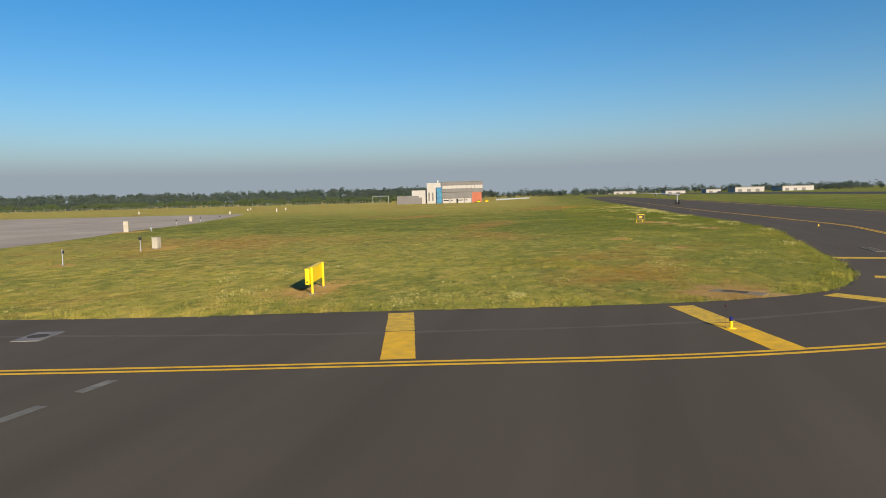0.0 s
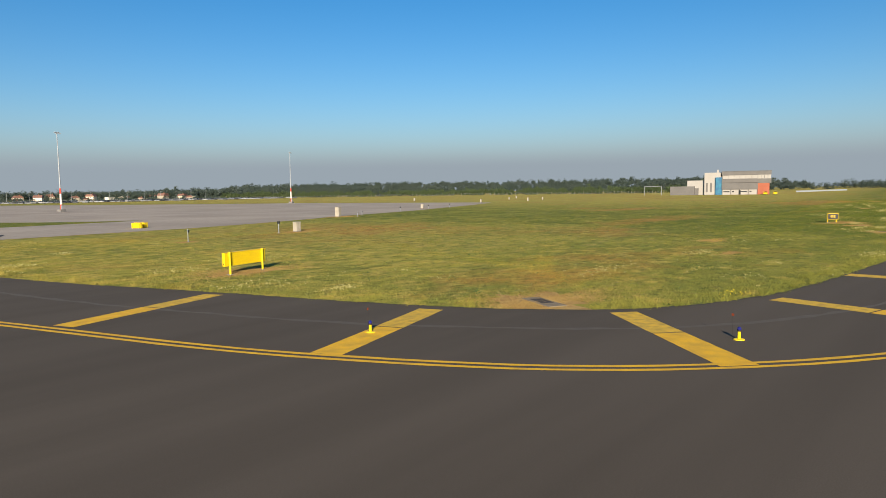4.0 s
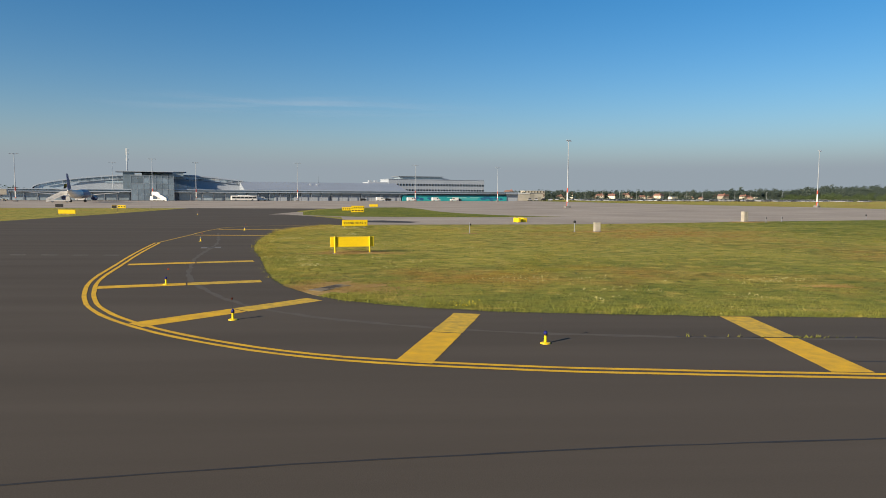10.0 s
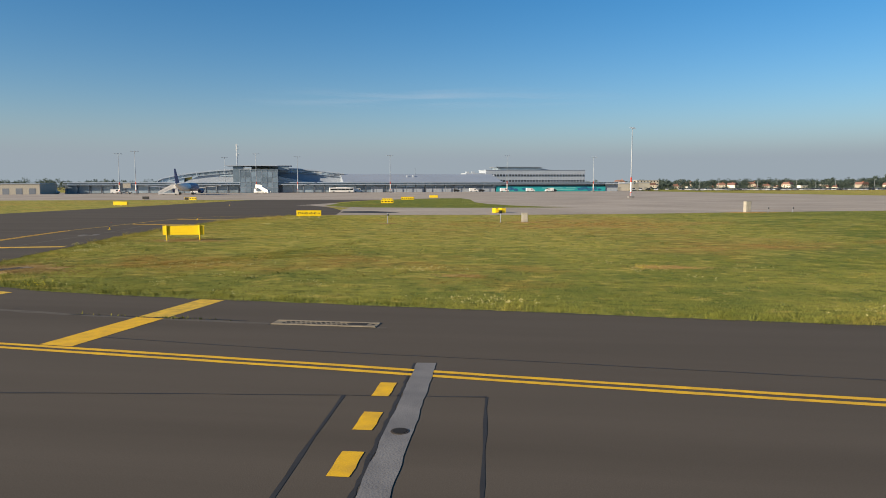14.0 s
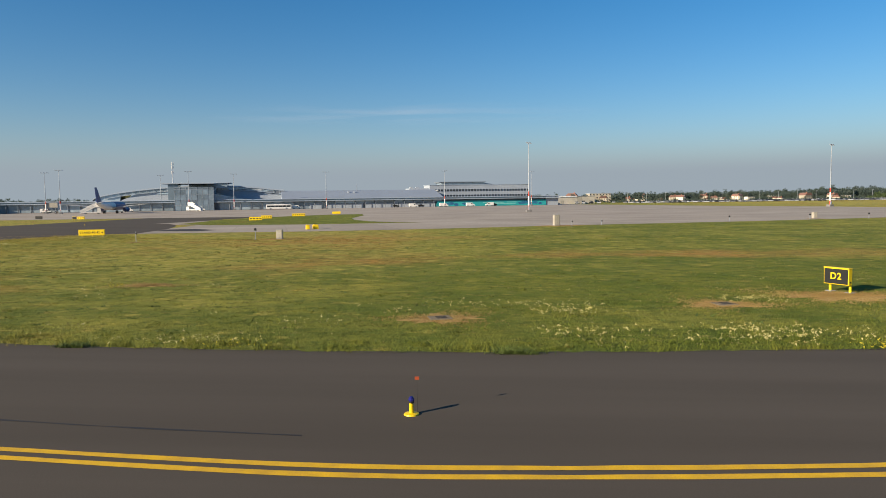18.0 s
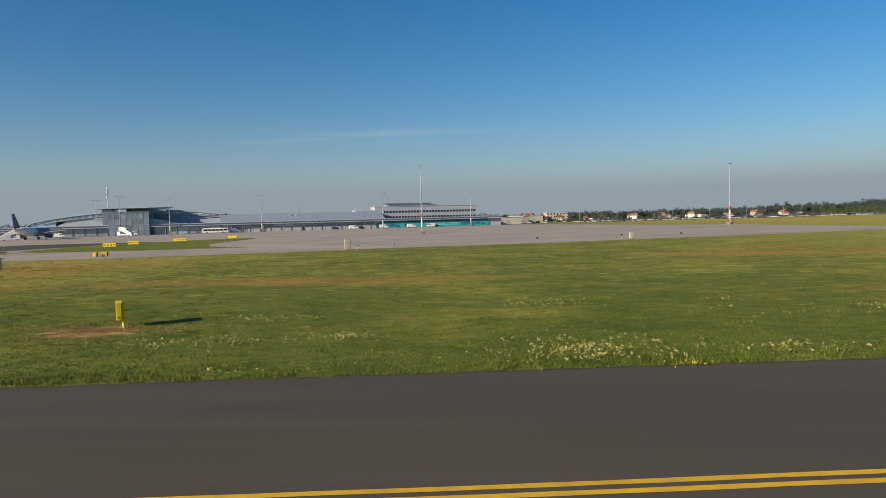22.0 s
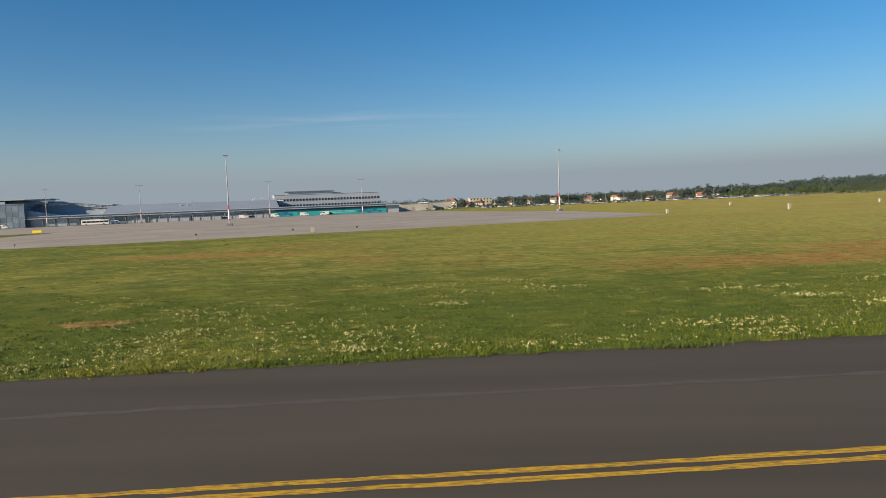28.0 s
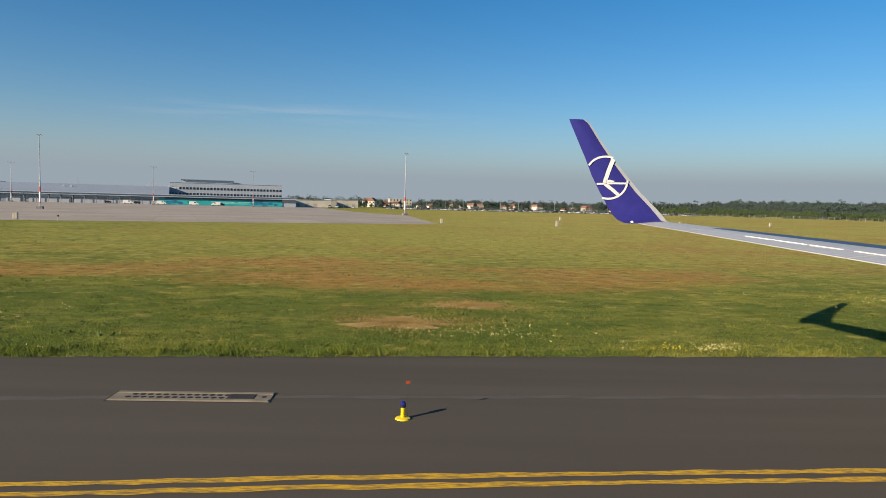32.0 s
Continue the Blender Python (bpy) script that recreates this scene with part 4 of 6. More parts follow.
for cx, cz, r in ((-76, 1.3, 1.1), (-73, 1.9, 1.2), (-69.5, 1.2, 1.0), (-64, 1.7, 0.9), (-26, 1.6, 1.3), (-23, 2.1, 1.2), (-20, 1.3, 1.2), (-16.5, 1.8, 1.0), (-13, 1.2, 0.8)):
    bm = bmesh.new()
    ring = [bm.verts.new((cx + r * (1.6 + rng.uniform(-0.5, 0.5)) * math.cos(k * math.tau / 11), -0.42, cz + r * (0.95 + rng.uniform(-0.3, 0.15)) * math.sin(k * math.tau / 11))) for k in range(11)]
    bm.faces.new(ring)
    part("mural_shape", bm, M_MURAL, mural)
for x0, x1, z0, z1 in ((-52, -38, 2.0, 2.5), (-50, -30, 1.2, 1.6), (-36, -29, 2.1, 2.5)):
    part("mural_stripe", box(x0, x1, -0.43, -0.41, z0, z1), M_MURAL2, mural)

# curved roof hall behind the front block
ARC = [(-285.5, 6.6), (-284.2, 8.1), (-281.5, 9.3), (-277, 10.3), (-270, 11.6), (-261, 12.8), (-250, 13.9), (-240, 14.6), (-225, 15.0), (-202, 14.8), (-190, 13.8), (-180, 12.7), (-174, 12.1)]
part("hall_roof", side_prism([(x, z - 0.85) for x, z in ARC] + [(x, z) for x, z in ARC[::-1]], 29.3, 70), M_STEEL, term, "thin curved pale roof edge")
part("hall_front", side_prism([(-271, 5.8)] + [(x, z - 2.6) for x, z in ARC[5:]] + [(-175, 5.8)], 30.5, 60), M_WALL, term, "pale grey wall under the curved roof")
part("nose_glass", side_prism([(-284.5, 5.8)] + [(x + 0.8, z - 0.8) for x, z in ARC[:5]] + [(-270, 5.8)], 30.2, 60), M_GLASS, term, "dark glazed end of the curved roof")
for (x0, z0), (x1, z1) in zip(ARC[4:], ARC[5:]):
    part("roof_glazing", side_prism([(x0 + 0.1, z0 - 2.5), (x1 - 0.1, z1 - 2.5), (x1 - 0.1, z1 - 0.9), (x0 + 0.1, z0 - 0.9)], 30.0, 30.45), M_GLASS, term)
for k in range(28):
    x = -282 + 3.9 * k
    z = float(np.interp(x, [p[0] for p in ARC], [p[1] for p in ARC]))
    part("roof_strut", tube((x, 29.6, z - 2.6), (x, 29.4, z - 0.8), 0.09, seg=6), M_STEEL, term)
part("second_arc", side_prism([(x, z - 2.75) for x, z in ARC[3:]] + [(x, z - 2.5) for x, z in ARC[3:][::-1]], 29.4, 30.5), M_STEEL, term, "thin pale beam under the curved roof")
for x0, x1, z0, z1 in ((-249, -238.5, 9.9, 11.0), (-205, -196, 11.4, 12.6), (-186, -176, 10.2, 11.0)):
    part("high_window", box(x0, x1, 30.0, 30.6, z0, z1), M_GLASS, term)
part("louvre", box(-183.5, -173, 29.9, 30.5, 9.7, 11.3), M_DARK, term)
for x0, x1 in ((-203, -198.5), (-192, -186.5)):
    part("skylight", box(x0, x1, 29.8, 30.5, 12.6 if x0 < -200 else 11.9, 13.1 if x0 < -200 else 12.3), M_WHITE, term)
part("long_roof", loft([[(x, 6, 6.1), (x, 31, 11.3), (x, 70, 11.7), (x, 70, 6.1)] for x in (-176, -76)]), M_ROOF, term, "long plain grey metal roof")
for x in (-134.5, -130.5):
    part("roof_vent", box(x - 0.5, x + 0.5, 22, 23, 9.2, 10.5, bevel=0.05), M_WALL, term)
part("roof_pole", tube((-128, 30, 11), (-128, 30, 15.5), 0.15, 0.1, 6), M_DARK, term)

# glass hall in the middle with its flat-roofed box and aerial
part("glass_hall", box(-235, -214, -2.6, 26, 0, 13.4), M_HALLGLASS, term, "blue-grey glass entrance hall")
for k in range(7):
    for z in (0.25, 3.2, 6.2, 9.2):
        part("hall_pane", box(-234.85 + 3 * k, -232.15 + 3 * k, -2.68, -2.6, z, z + 2.7), M_HALLGLASS, term)
for k in range(8):
    part("hall_mullion", box(-235.06 + 3 * k, -234.94 + 3 * k, -2.78, -2.68, 0, 13.4), M_STEEL, term)
for z in (3.0, 6.0, 9.0, 12.0, 13.2):
    part("hall_transom", box(-235.1, -213.9, -2.8, -2.7, z, z + 0.12), M_STEEL, term)
part("service_tower", box(-239, -233.5, 2, 16, 0, 15.4, bevel=0.05), M_HALLGLASS, term)
part("tower_cap", box(-243, -214, 0.5, 24, 15.4, 15.85, bevel=0.05), M_STEEL, term)
part("roof_box", box(-230, -208, 24, 44, 13.5, 16.3), M_GLASS, term)
part("roof_slab", box(-234, -206, 23, 46, 16.3, 16.65, bevel=0.06), M_STEEL, term)
part("sloping_glass", side_prism([(-214, 4.9), (-190, 4.9), (-214, 9.6)], 4, 26), M_GLASS, term, "blue-grey sloping roof beside the glass hall")
part("white_dish", ball((-206.5, 20, 12.6), 0.7, None, 1.0, 10), M_STEEL, term)
aerial = part("aerial_mast", tube((-237, 8, 15.5), (-237, 8, 28.3), 0.35, 0.18, 6), M_WALL, term)
for z in (21.5, 24.5, 26.4):
    for a in range(3):
        w = a * 2.094
        part("antenna", box(-237 + 0.7 * math.cos(w) - 0.16, -237 + 0.7 * math.cos(w) + 0.16, 8 + 0.7 * math.sin(w) - 0.16, 8 + 0.7 * math.sin(w) + 0.16, z, z + 1.5), M_WHITE, aerial)

office = thing("office_building", "grey three-storey office block with two rows of windows", "office building", *TERM)
part("wall", box(-76, -3, 45, 63, 0, 14.4, bevel=0.05), M_WALL, office)
part("parapet", box(-76.3, -2.7, 44.7, 63.3, 14.4, 14.75, bevel=0.04), M_STEEL, office)
for k in range(33):
    x0 = -74.6 + 2.18 * k
    for z in (6.3, 10.1):
        w = part("window", box(x0 - 0.05, x0 + 1.35, 44.86, 44.98, z - 0.05, z + 1.5), M_STEEL, office)
        part("pane", box(x0 + 0.03, x0 + 1.27, 44.8, 44.85, z + 0.03, z + 1.42), M_GLASS2, w)
pent = part("penthouse", side_prism([(-66.5, 14.4), (-36, 14.4), (-36, 16.3), (-68, 16.3)], 46, 60), M_GLASS, office)
part("penthouse_roof", box(-69, -35.2, 44.5, 61, 16.3, 16.75, bevel=0.05), M_DARK, pent)
part("roof_wedge", side_prism([(-36, 14.4), (-25, 14.4), (-36, 15.8)], 47, 58), M_ROOF, office)
part("side_wing", box(-90, -76, 46, 60, 0, 12.4, bevel=0.05), M_WALL, office)
part("white_band", box(-89, -70, 44.6, 45.4, 10.4, 11.1, bevel=0.04), M_WHITE, office)
for x in (-88, -84):
    part("roof_unit", box(x - 1.0, x + 1.0, 48, 51, 12.4, 13.5, bevel=0.05), M_WALL, office)

for x0, x1, y0, y1, h, mat, lab in ((1.5, 30, 36, 58, 4.9, M_BEIGE, "low beige service shed beside the terminal"), (30, 34, 36, 58, 5.4, M_CREAM, "narrow cream store beside the service shed"), (34.5, 55, 58, 78, 5.6, M_BEIGE, "plain beige hangar shed")):
    sh = thing("service_shed", lab, "shed", *TERM)
    part("wall", box(x0, x1, y0, y1, 0, h, bevel=0.04), mat, sh)
    part("roof", box(x0 - 0.3, x1 + 0.3, y0 - 0.3, y1 + 0.3, h, h + 0.3, bevel=0.03), M_WALL, sh)
    if x1 - x0 > 10:
        for k in range(3):
            part("door", box(x0 + 4 + 6 * k, x0 + 6.4 + 6 * k, y0 - 0.06, y0 - 0.01, 0, 2.6), M_CREAM, sh)


# ---- vehicles ----
def wheels(t, xs, ys, r, w=0.22):
    for x in xs:
        for y in ys:
            wh = part("wheel", tube((x, y - w / 2, r), (x, y + w / 2, r), r, seg=12), M_TYRE, t)
            part("rim", tube((x, y - w / 2 - 0.01, r), (x, y + w / 2 + 0.01, r), r * 0.55, seg=10), M_GREYPOST, wh)


def car(x, y, rz, mat, label):
    t = thing("car", label, "car", x, y, 0, rz, "cars in the car park")
    part("body", side_prism([(-2.1, 0.3), (2.1, 0.3), (2.15, 0.75), (1.1, 0.92), (-1.9, 0.95), (-2.15, 0.7)], -0.85, 0.85), mat, t)
    part("cabin", side_prism([(-1.8, 0.93), (1.05, 0.9), (0.35, 1.42), (-1.2, 1.45)], -0.72, 0.72), M_GLASS2, t)
    part("roof", side_prism([(-1.25, 1.42), (0.4, 1.4), (0.3, 1.47), (-1.1, 1.49)], -0.7, 0.7), mat, t)
    wheels(t, (-1.3, 1.3), (-0.78, 0.78), 0.31)
    return t


def van(x, y, rz, mat, label, long=5.2, high=2.3):
    t = thing("van", label, "van", x, y, 0, rz, "service vehicles on the apron")
    part("body", side_prism([(-long / 2, 0.4), (long / 2, 0.4), (long / 2, 1.1), (long / 2 - 0.9, 1.35), (long / 2 - 1.5, high), (-long / 2, high)], -0.95, 0.95), mat, t)
    part("windscreen", side_prism([(long / 2 - 0.93, 1.4), (long / 2 - 0.85, 1.4), (long / 2 - 1.42, high - 0.1), (long / 2 - 1.5, high - 0.1)], -0.85, 0.85), M_GLASS2, t)
    part("side_window", box(long / 2 - 2.4, long / 2 - 1.5, -0.97, 0.97, 1.35, high - 0.35), M_GLASS2, t)
    wheels(t, (-long / 2 + 0.9, long / 2 - 0.9), (-0.85, 0.85), 0.36)
    return t


def term_at(x, y):
    p = pose(*TERM[:3], 0, 0, TERM[3]) @ Vector((x, y, 0))
    return p.x, p.y


def bus():
    t = thing("apron_bus", "long white apron bus with a dark window band", "bus", *term_at(-178, -7), 0.0, 20.5)
    part("body", box(-7, 7, -1.45, 1.45, 0.35, 2.95, bevel=0.18), M_WHITE, t)
    for k in range(6):
        part("window", box(-6.5 + 2.2 * k, -4.45 + 2.2 * k, -1.48, 1.48, 1.35, 2.35, bevel=0.03), M_GLASS2, t)
    part("roof_unit", box(-3, 3, -0.9, 0.9, 2.95, 3.15, bevel=0.05), M_WHITE, t)
    wheels(t, (-4.6, 4.4), (-1.3, 1.3), 0.5, 0.3)


def air_stairs(x, y, rz):
    t = thing("stair_truck", "white passenger stairs on a truck", "stair truck", x, y, 0, rz, "passenger stairs on the apron")
    part("chassis", box(-4, 4, -1, 1, 0.5, 0.95, bevel=0.04), M_WHITE, t)
    part("cab", side_prism([(-4, 0.9), (-2.4, 0.9), (-2.5, 2.5), (-3.7, 2.5)], -1, 1), M_WHITE, t)
    flight = part("stairway", side_prism([(-3.0, 3.6), (-1.2, 3.6), (4.6, 0.6), (4.6, 0.2), (3.6, 0.4), (-1.8, 3.0), (-3.0, 3.0)], -0.9, 0.9), M_WHITE, t)
    for sy in (-0.95, 0.9):
        part("side_panel", side_prism([(-3.0, 3.6), (-1.2, 3.6), (4.6, 0.6), (4.6, 1.6), (-1.1, 4.7), (-3.0, 4.7)], sy, sy + 0.05), M_WHITE, flight)
    wheels(t, (-2.8, 2.4), (-0.85, 0.85), 0.45)


bus()
air_stairs(-283.5, 338.5, -8)
air_stairs(-301.6, 278.5, 209)
for s, y, lab in ((62, -6, "white service van beside the teal wall"), (49.5, -6, "white pickup truck on the apron"), (46, -5, "dark baggage tractor on the apron"), (98, -5, "white service van on the apron"), (93, -5, "dark baggage trolley on the apron"), (108.5, -4, "small dark tractor on the apron"),
                  (168, -4, "white car on the apron"), (300, -5, "white van beside the terminal"), (331, -4, "white truck beside the terminal"), (80, -10, "white van beside a light mast"), (220, -20, "white van before the glass hall"), (258, -10, "white van near the parked airliner")):
    dark = "dark" in lab
    van(*term_at(-s, y), 20.5 + (180 if s % 2 > 1 else 0), M_SIGNK if dark else M_WHITE, lab, 3.4 if dark else 5.2, 1.6 if dark else 2.3)


def airliner(x, y, rz):
    """Parked jet; its nose points along its own +x."""
    t = thing("parked_airliner", "parked white and blue passenger jet beside the terminal", "airliner", x, y, 0, rz)
    secs = []
    for px, r, zc in ((-19, 0.25, 4.9), (-16, 0.9, 4.5), (-11, 1.6, 3.9), (-7, 1.95, 3.6), (0, 2.0, 3.5), (9, 2.0, 3.5), (14, 1.9, 3.5), (17, 1.3, 3.3), (18.6, 0.4, 3.1)):
        secs.append([(px, r * math.cos(k * math.tau / 16), zc + r * math.sin(k * math.tau / 16)) for k in range(16)])
    part("fuselage", loft(secs[:5]), M_WHITE, t, "white rear fuselage")
    part("fuselage", loft(secs[4:]), M_JETBLUE, t, "blue forward fuselage")
    part("tail_fin", loft([[(-18.5, 0.12, 5.2), (-12.5, 0.12, 5.2), (-12.5, -0.12, 5.2), (-18.5, -0.12, 5.2)], [(-20, 0.06, 11.6), (-17.6, 0.06, 11.6), (-17.6, -0.06, 11.6), (-20, -0.06, 11.6)]]), M_JETBLUE, t, "blue tail fin")
    for s in (-1, 1):
        part("wing", loft([[(-4.5, s * 1.7, 2.6), (3.2, s * 1.7, 2.9), (3.2, s * 1.7, 3.1), (-4.5, s * 1.7, 2.8)], [(-6.8, s * 17, 4.1), (-5.2, s * 17, 4.15), (-5.2, s * 17, 4.25), (-6.8, s * 17, 4.2)]]), M_WING, t)
        part("tailplane", loft([[(-18.2, s * 0.6, 5.0), (-15, s * 0.6, 5.1), (-15, s * 0.6, 5.25), (-18.2, s * 0.6, 5.15)], [(-19.3, s * 6.3, 5.5), (-17.8, s * 6.3, 5.5), (-17.8, s * 6.3, 5.6), (-19.3, s * 6.3, 5.6)]]), M_WING, t)
        eng = part("engine", tube((-0.5, s * 5.7, 1.75), (4.0, s * 5.7, 1.75), 0.8, 1.05, 16), M_JETBLUE, t)
        part("intake_lip", tube((3.9, s * 5.7, 1.75), (4.25, s * 5.7, 1.75), 1.08, 1.0, 16), M_WING, eng)
        part("main_gear", tube((-1.5, s * 2.8, 2.7), (-1.5, s * 2.8, 0.5), 0.16, seg=8), M_GREYPOST, t)
    part("nose_gear", tube((14, 0, 2.0), (14, 0, 0.4), 0.12, seg=8), M_GREYPOST, t)
    wheels(t, (-1.5,), (-3.1, -2.5, 2.5, 3.1), 0.55, 0.35)
    wheels(t, (14,), (-0.2, 0.2), 0.36, 0.2)


airliner(-299.5, 290.5, 104)


def lift_truck(x, y, rz):
    """A catering truck with its box raised on scissor legs."""
    t = thing("catering_truck", "white catering truck with its box body raised on scissor legs", "truck", x, y, 0, rz)
    part("chassis", box(-3.6, 3.6, -1.1, 1.1, 0.55, 0.95, bevel=0.04), M_CREAM, t)
    part("cab", side_prism([(2.0, 0.9), (3.8, 0.9), (3.7, 1.7), (3.2, 2.5), (2.0, 2.5)], -1.1, 1.1), M_WHITE, t)
    part("cab_window", side_prism([(2.5, 1.6), (3.6, 1.6), (3.2, 2.3), (2.5, 2.3)], -1.12, 1.12), M_GLASS2, t)
    body = part("box_body", box(-3.6, 2.2, -1.25, 1.25, 3.0, 5.4, bevel=0.06), M_CREAM, t)
    part("rear_shutter", box(-3.66, -3.6, -1.0, 1.0, 3.15, 5.2), M_STEEL, body)
    for sy in (-0.9, 0.9):
        for q in (1, -1):
            part("scissor_leg", tube((-2.6 * q, sy, 0.95), (2.0 * q, sy, 3.0), 0.09, seg=6), M_DARK, t)
    wheels(t, (-2.4, 2.5), (-1.0, 1.0), 0.48, 0.3)


lift_truck(-345.0, 311.0, 200)
annex = thing("annex_building", "low grey flat-roofed annex at the end of the terminal", "building", *TERM)
part("wall", box(-356, -330, -28, -2, 0, 5.2, bevel=0.05), M_CREAM, annex)
part("roof", box(-356.3, -329.7, -28.3, -1.7, 5.2, 5.5, bevel=0.04), M_STEEL, annex)
for k in range(4):
    part("door", box(-353 + 6 * k, -350 + 6 * k, -28.06, -28.01, 0, 3.0), M_DARK, annex)


# ---- fire station beside the field ----
st = thing("fire_station", "grey airport fire station with an orange corner", "fire station", 180.0, 128.0, 0, -74.3)
part("hall", box(2.3, 19, 0, 16, 0, 11.6, bevel=0.05), M_LOUVRE, st)
for z0, z1 in ((2.65, 5.95), (6.1, 8.0), (9.95, 11.8)):
    part("cladding_band", box(2.15, 19.1, -0.35, -0.05, z0, z1, bevel=0.03), M_LOUVRE, st)
for k in range(6):
    w = part("window", box(2.5 + 2.75 * k, 5.15 + 2.75 * k, -0.14, -0.05, 8.1, 9.85), M_PALEWALL, st)
    part("pane", box(2.7 + 2.75 * k, 4.95 + 2.75 * k, -0.18, -0.14, 8.3, 9.65), M_PALEWALL, w)
for k in range(4):
    d = part("gate", box(2.6 + 4.1 * k, 6.3 + 4.1 * k, -0.2, -0.05, 0, 2.55, bevel=0.02), M_PALEWALL, st)
    part("gate_window", box(3.0 + 4.1 * k, (3.9 if k % 2 else 5.9) + 4.1 * k, -0.24, -0.2, 1.3, 1.8), M_GLASS2, d)
part("doorway", box(10.2, 11.2, -0.26, -0.21, 0, 2.2), M_GLASS2, st)
part("orange_corner", box(19, 24.4, -0.2, 10, 0, 5.7, bevel=0.04), M_ORANGEWALL, st, "orange-red corner block")
part("upper_corner", box(19, 25.2, -0.3, 10, 5.7, 8.0, bevel=0.04), M_LOUVRE, st)
for k in range(4):
    part("corner_window", box(19.1 + 1.5 * k, 20.5 + 1.5 * k, -0.25, 9.9, 8.0, 9.9), M_PALEWALL, st)
part("corner_parapet", box(19, 25.2, -0.3, 10, 9.9, 11.8, bevel=0.04), M_LOUVRE, st)
part("roof", box(2.0, 25.4, -0.5, 16.5, 11.8, 12.0, bevel=0.05), M_LOUVRE, st)
part("stair_tower", box(-6.3, 1.9, 1, 12, 0, 11.5, bevel=0.05), M_PALEWALL, st, "pale grey rendered stair tower")
part("low_wing", box(-14.9, -6.3, 3, 12, 0, 7.6, bevel=0.05), M_PALEWALL, st)
part("blue_strip", box(-0.8, 2.2, -0.1, 8, 0, 9.0), M_MURAL, st)
for x0 in (-5.5, -3.5):
    part("slit_window", box(x0, x0 + 0.9, 0.9, 0.99, 1.5, 6.2), M_LOUVRE, st)
part("yard_wall", box(-23.1, -11, -1.5, 2.5, 0, 4.6, bevel=0.04), M_LOUVRE, st, "low dark grey yard wall")
part("yard_gate", box(-11, -9.2, 0.5, 2.5, 0, 3.6, bevel=0.04), M_LOUVRE, st)
part("chimney", box(-0.4, 0.4, 5, 5.8, 11.5, 13.0), M_PALEWALL, st)
for k, c in enumerate((M_SIGNY, M_SIGNY)):
    p = pose(180, 128, 0, 0, 0, -74.3) @ Vector((22.6 + 4.6 * k, -3.6 + 2 * k, 0))
    car(p.x, p.y, 10, c, "yellow airport car beside the fire station")

goal = thing("gantry_frame", "pale steel frame like a goal at the field edge", "frame", 178.3, 161.8, 0, -74.3)
for x in (-4.5, 4.5):
    part("post", box(x - 0.09, x + 0.09, -0.09, 0.09, 0, 5.0), M_GREYPOST, goal)
part("crossbar", box(-4.6, 4.6, -0.09, 0.09, 4.82, 5.0), M_GREYPOST, goal)


# ---- fences, houses, cars, warehouses far off ----
fence = thing("perimeter_fence", "long fence of white concrete posts with wire", "fence", 0, 0, 0)
fpts = smooth_line([(150, 520), (215, 470), (262, 400), (290, 320), (300, 260), (282, 215), (262, 190)], 3.6)
post_me = None
for k, (x, y) in enumerate(fpts):
    if post_me is None:
        first = part("post", box(-0.07, 0.07, -0.07, 0.07, 0, 2.1), M_CREAM, fence)
        post_me = first.data
    else:
        first = new("post", post_me)
        first.parent = fence
    first.matrix_basis = pose(x, y, 0)
for z in (0.6, 1.2, 1.9):
    bm = bmesh.new()
    for a, b in zip(fpts, fpts[1:]):
        tube((*a, z), (*b, z), 0.02, seg=3, bm=bm)
    part("wire", bm, M_GREYPOST, fence)
fence2 = thing("runway_fence", "grey concrete rail fence beside the runway", "fence", 0, 0, 0)
for k in range(26):
    part("panel", box(0, 4.6, -0.08, 0.08, 0.3, 1.3), M_WALL, fence2).matrix_basis = pose(300 + 5 * k, 118 - 0.25 * k, -0.3, 0, 0, -3)


def house(w, d, h, flat=False):
    t = thing("house", "plastered house with a tiled roof at the edge of town", "house", 0, 0, 0, 0, "houses beyond the airfield")
    part("wall", box(-w / 2, w / 2, -d / 2, d / 2, 0, h), M_HOUSE, t)
    if flat:
        part("roof", box(-w / 2 - 0.3, w / 2 + 0.3, -d / 2 - 0.3, d / 2 + 0.3, h, h + 0.5), M_WALL, t)
    else:
        r = part("roof", side_prism([(-w / 2 - 0.5, h), (w / 2 + 0.5, h), (w * 0.28, h + d * 0.32), (-w * 0.28, h + d * 0.32)], -d / 2 - 0.4, d / 2 + 0.4), M_TILE, t)
        part("chimney", box(w * 0.15, w * 0.15 + 0.7, -0.4, 0.4, h, h + d * 0.32 + 1.0), M_BRICKRED, r)
    n = int(w // 3)
    for k in range(n):
        for z in np.arange(1.0, h - 1.2, 2.9):
            x0 = -w / 2 + 1.0 + k * (w - 2) / max(1, n - 1) - 0.55
            part("window", box(x0, x0 + 1.1, -d / 2 - 0.05, -d / 2 - 0.01, z, z + 1.35), M_GLASS2, t)
    return t


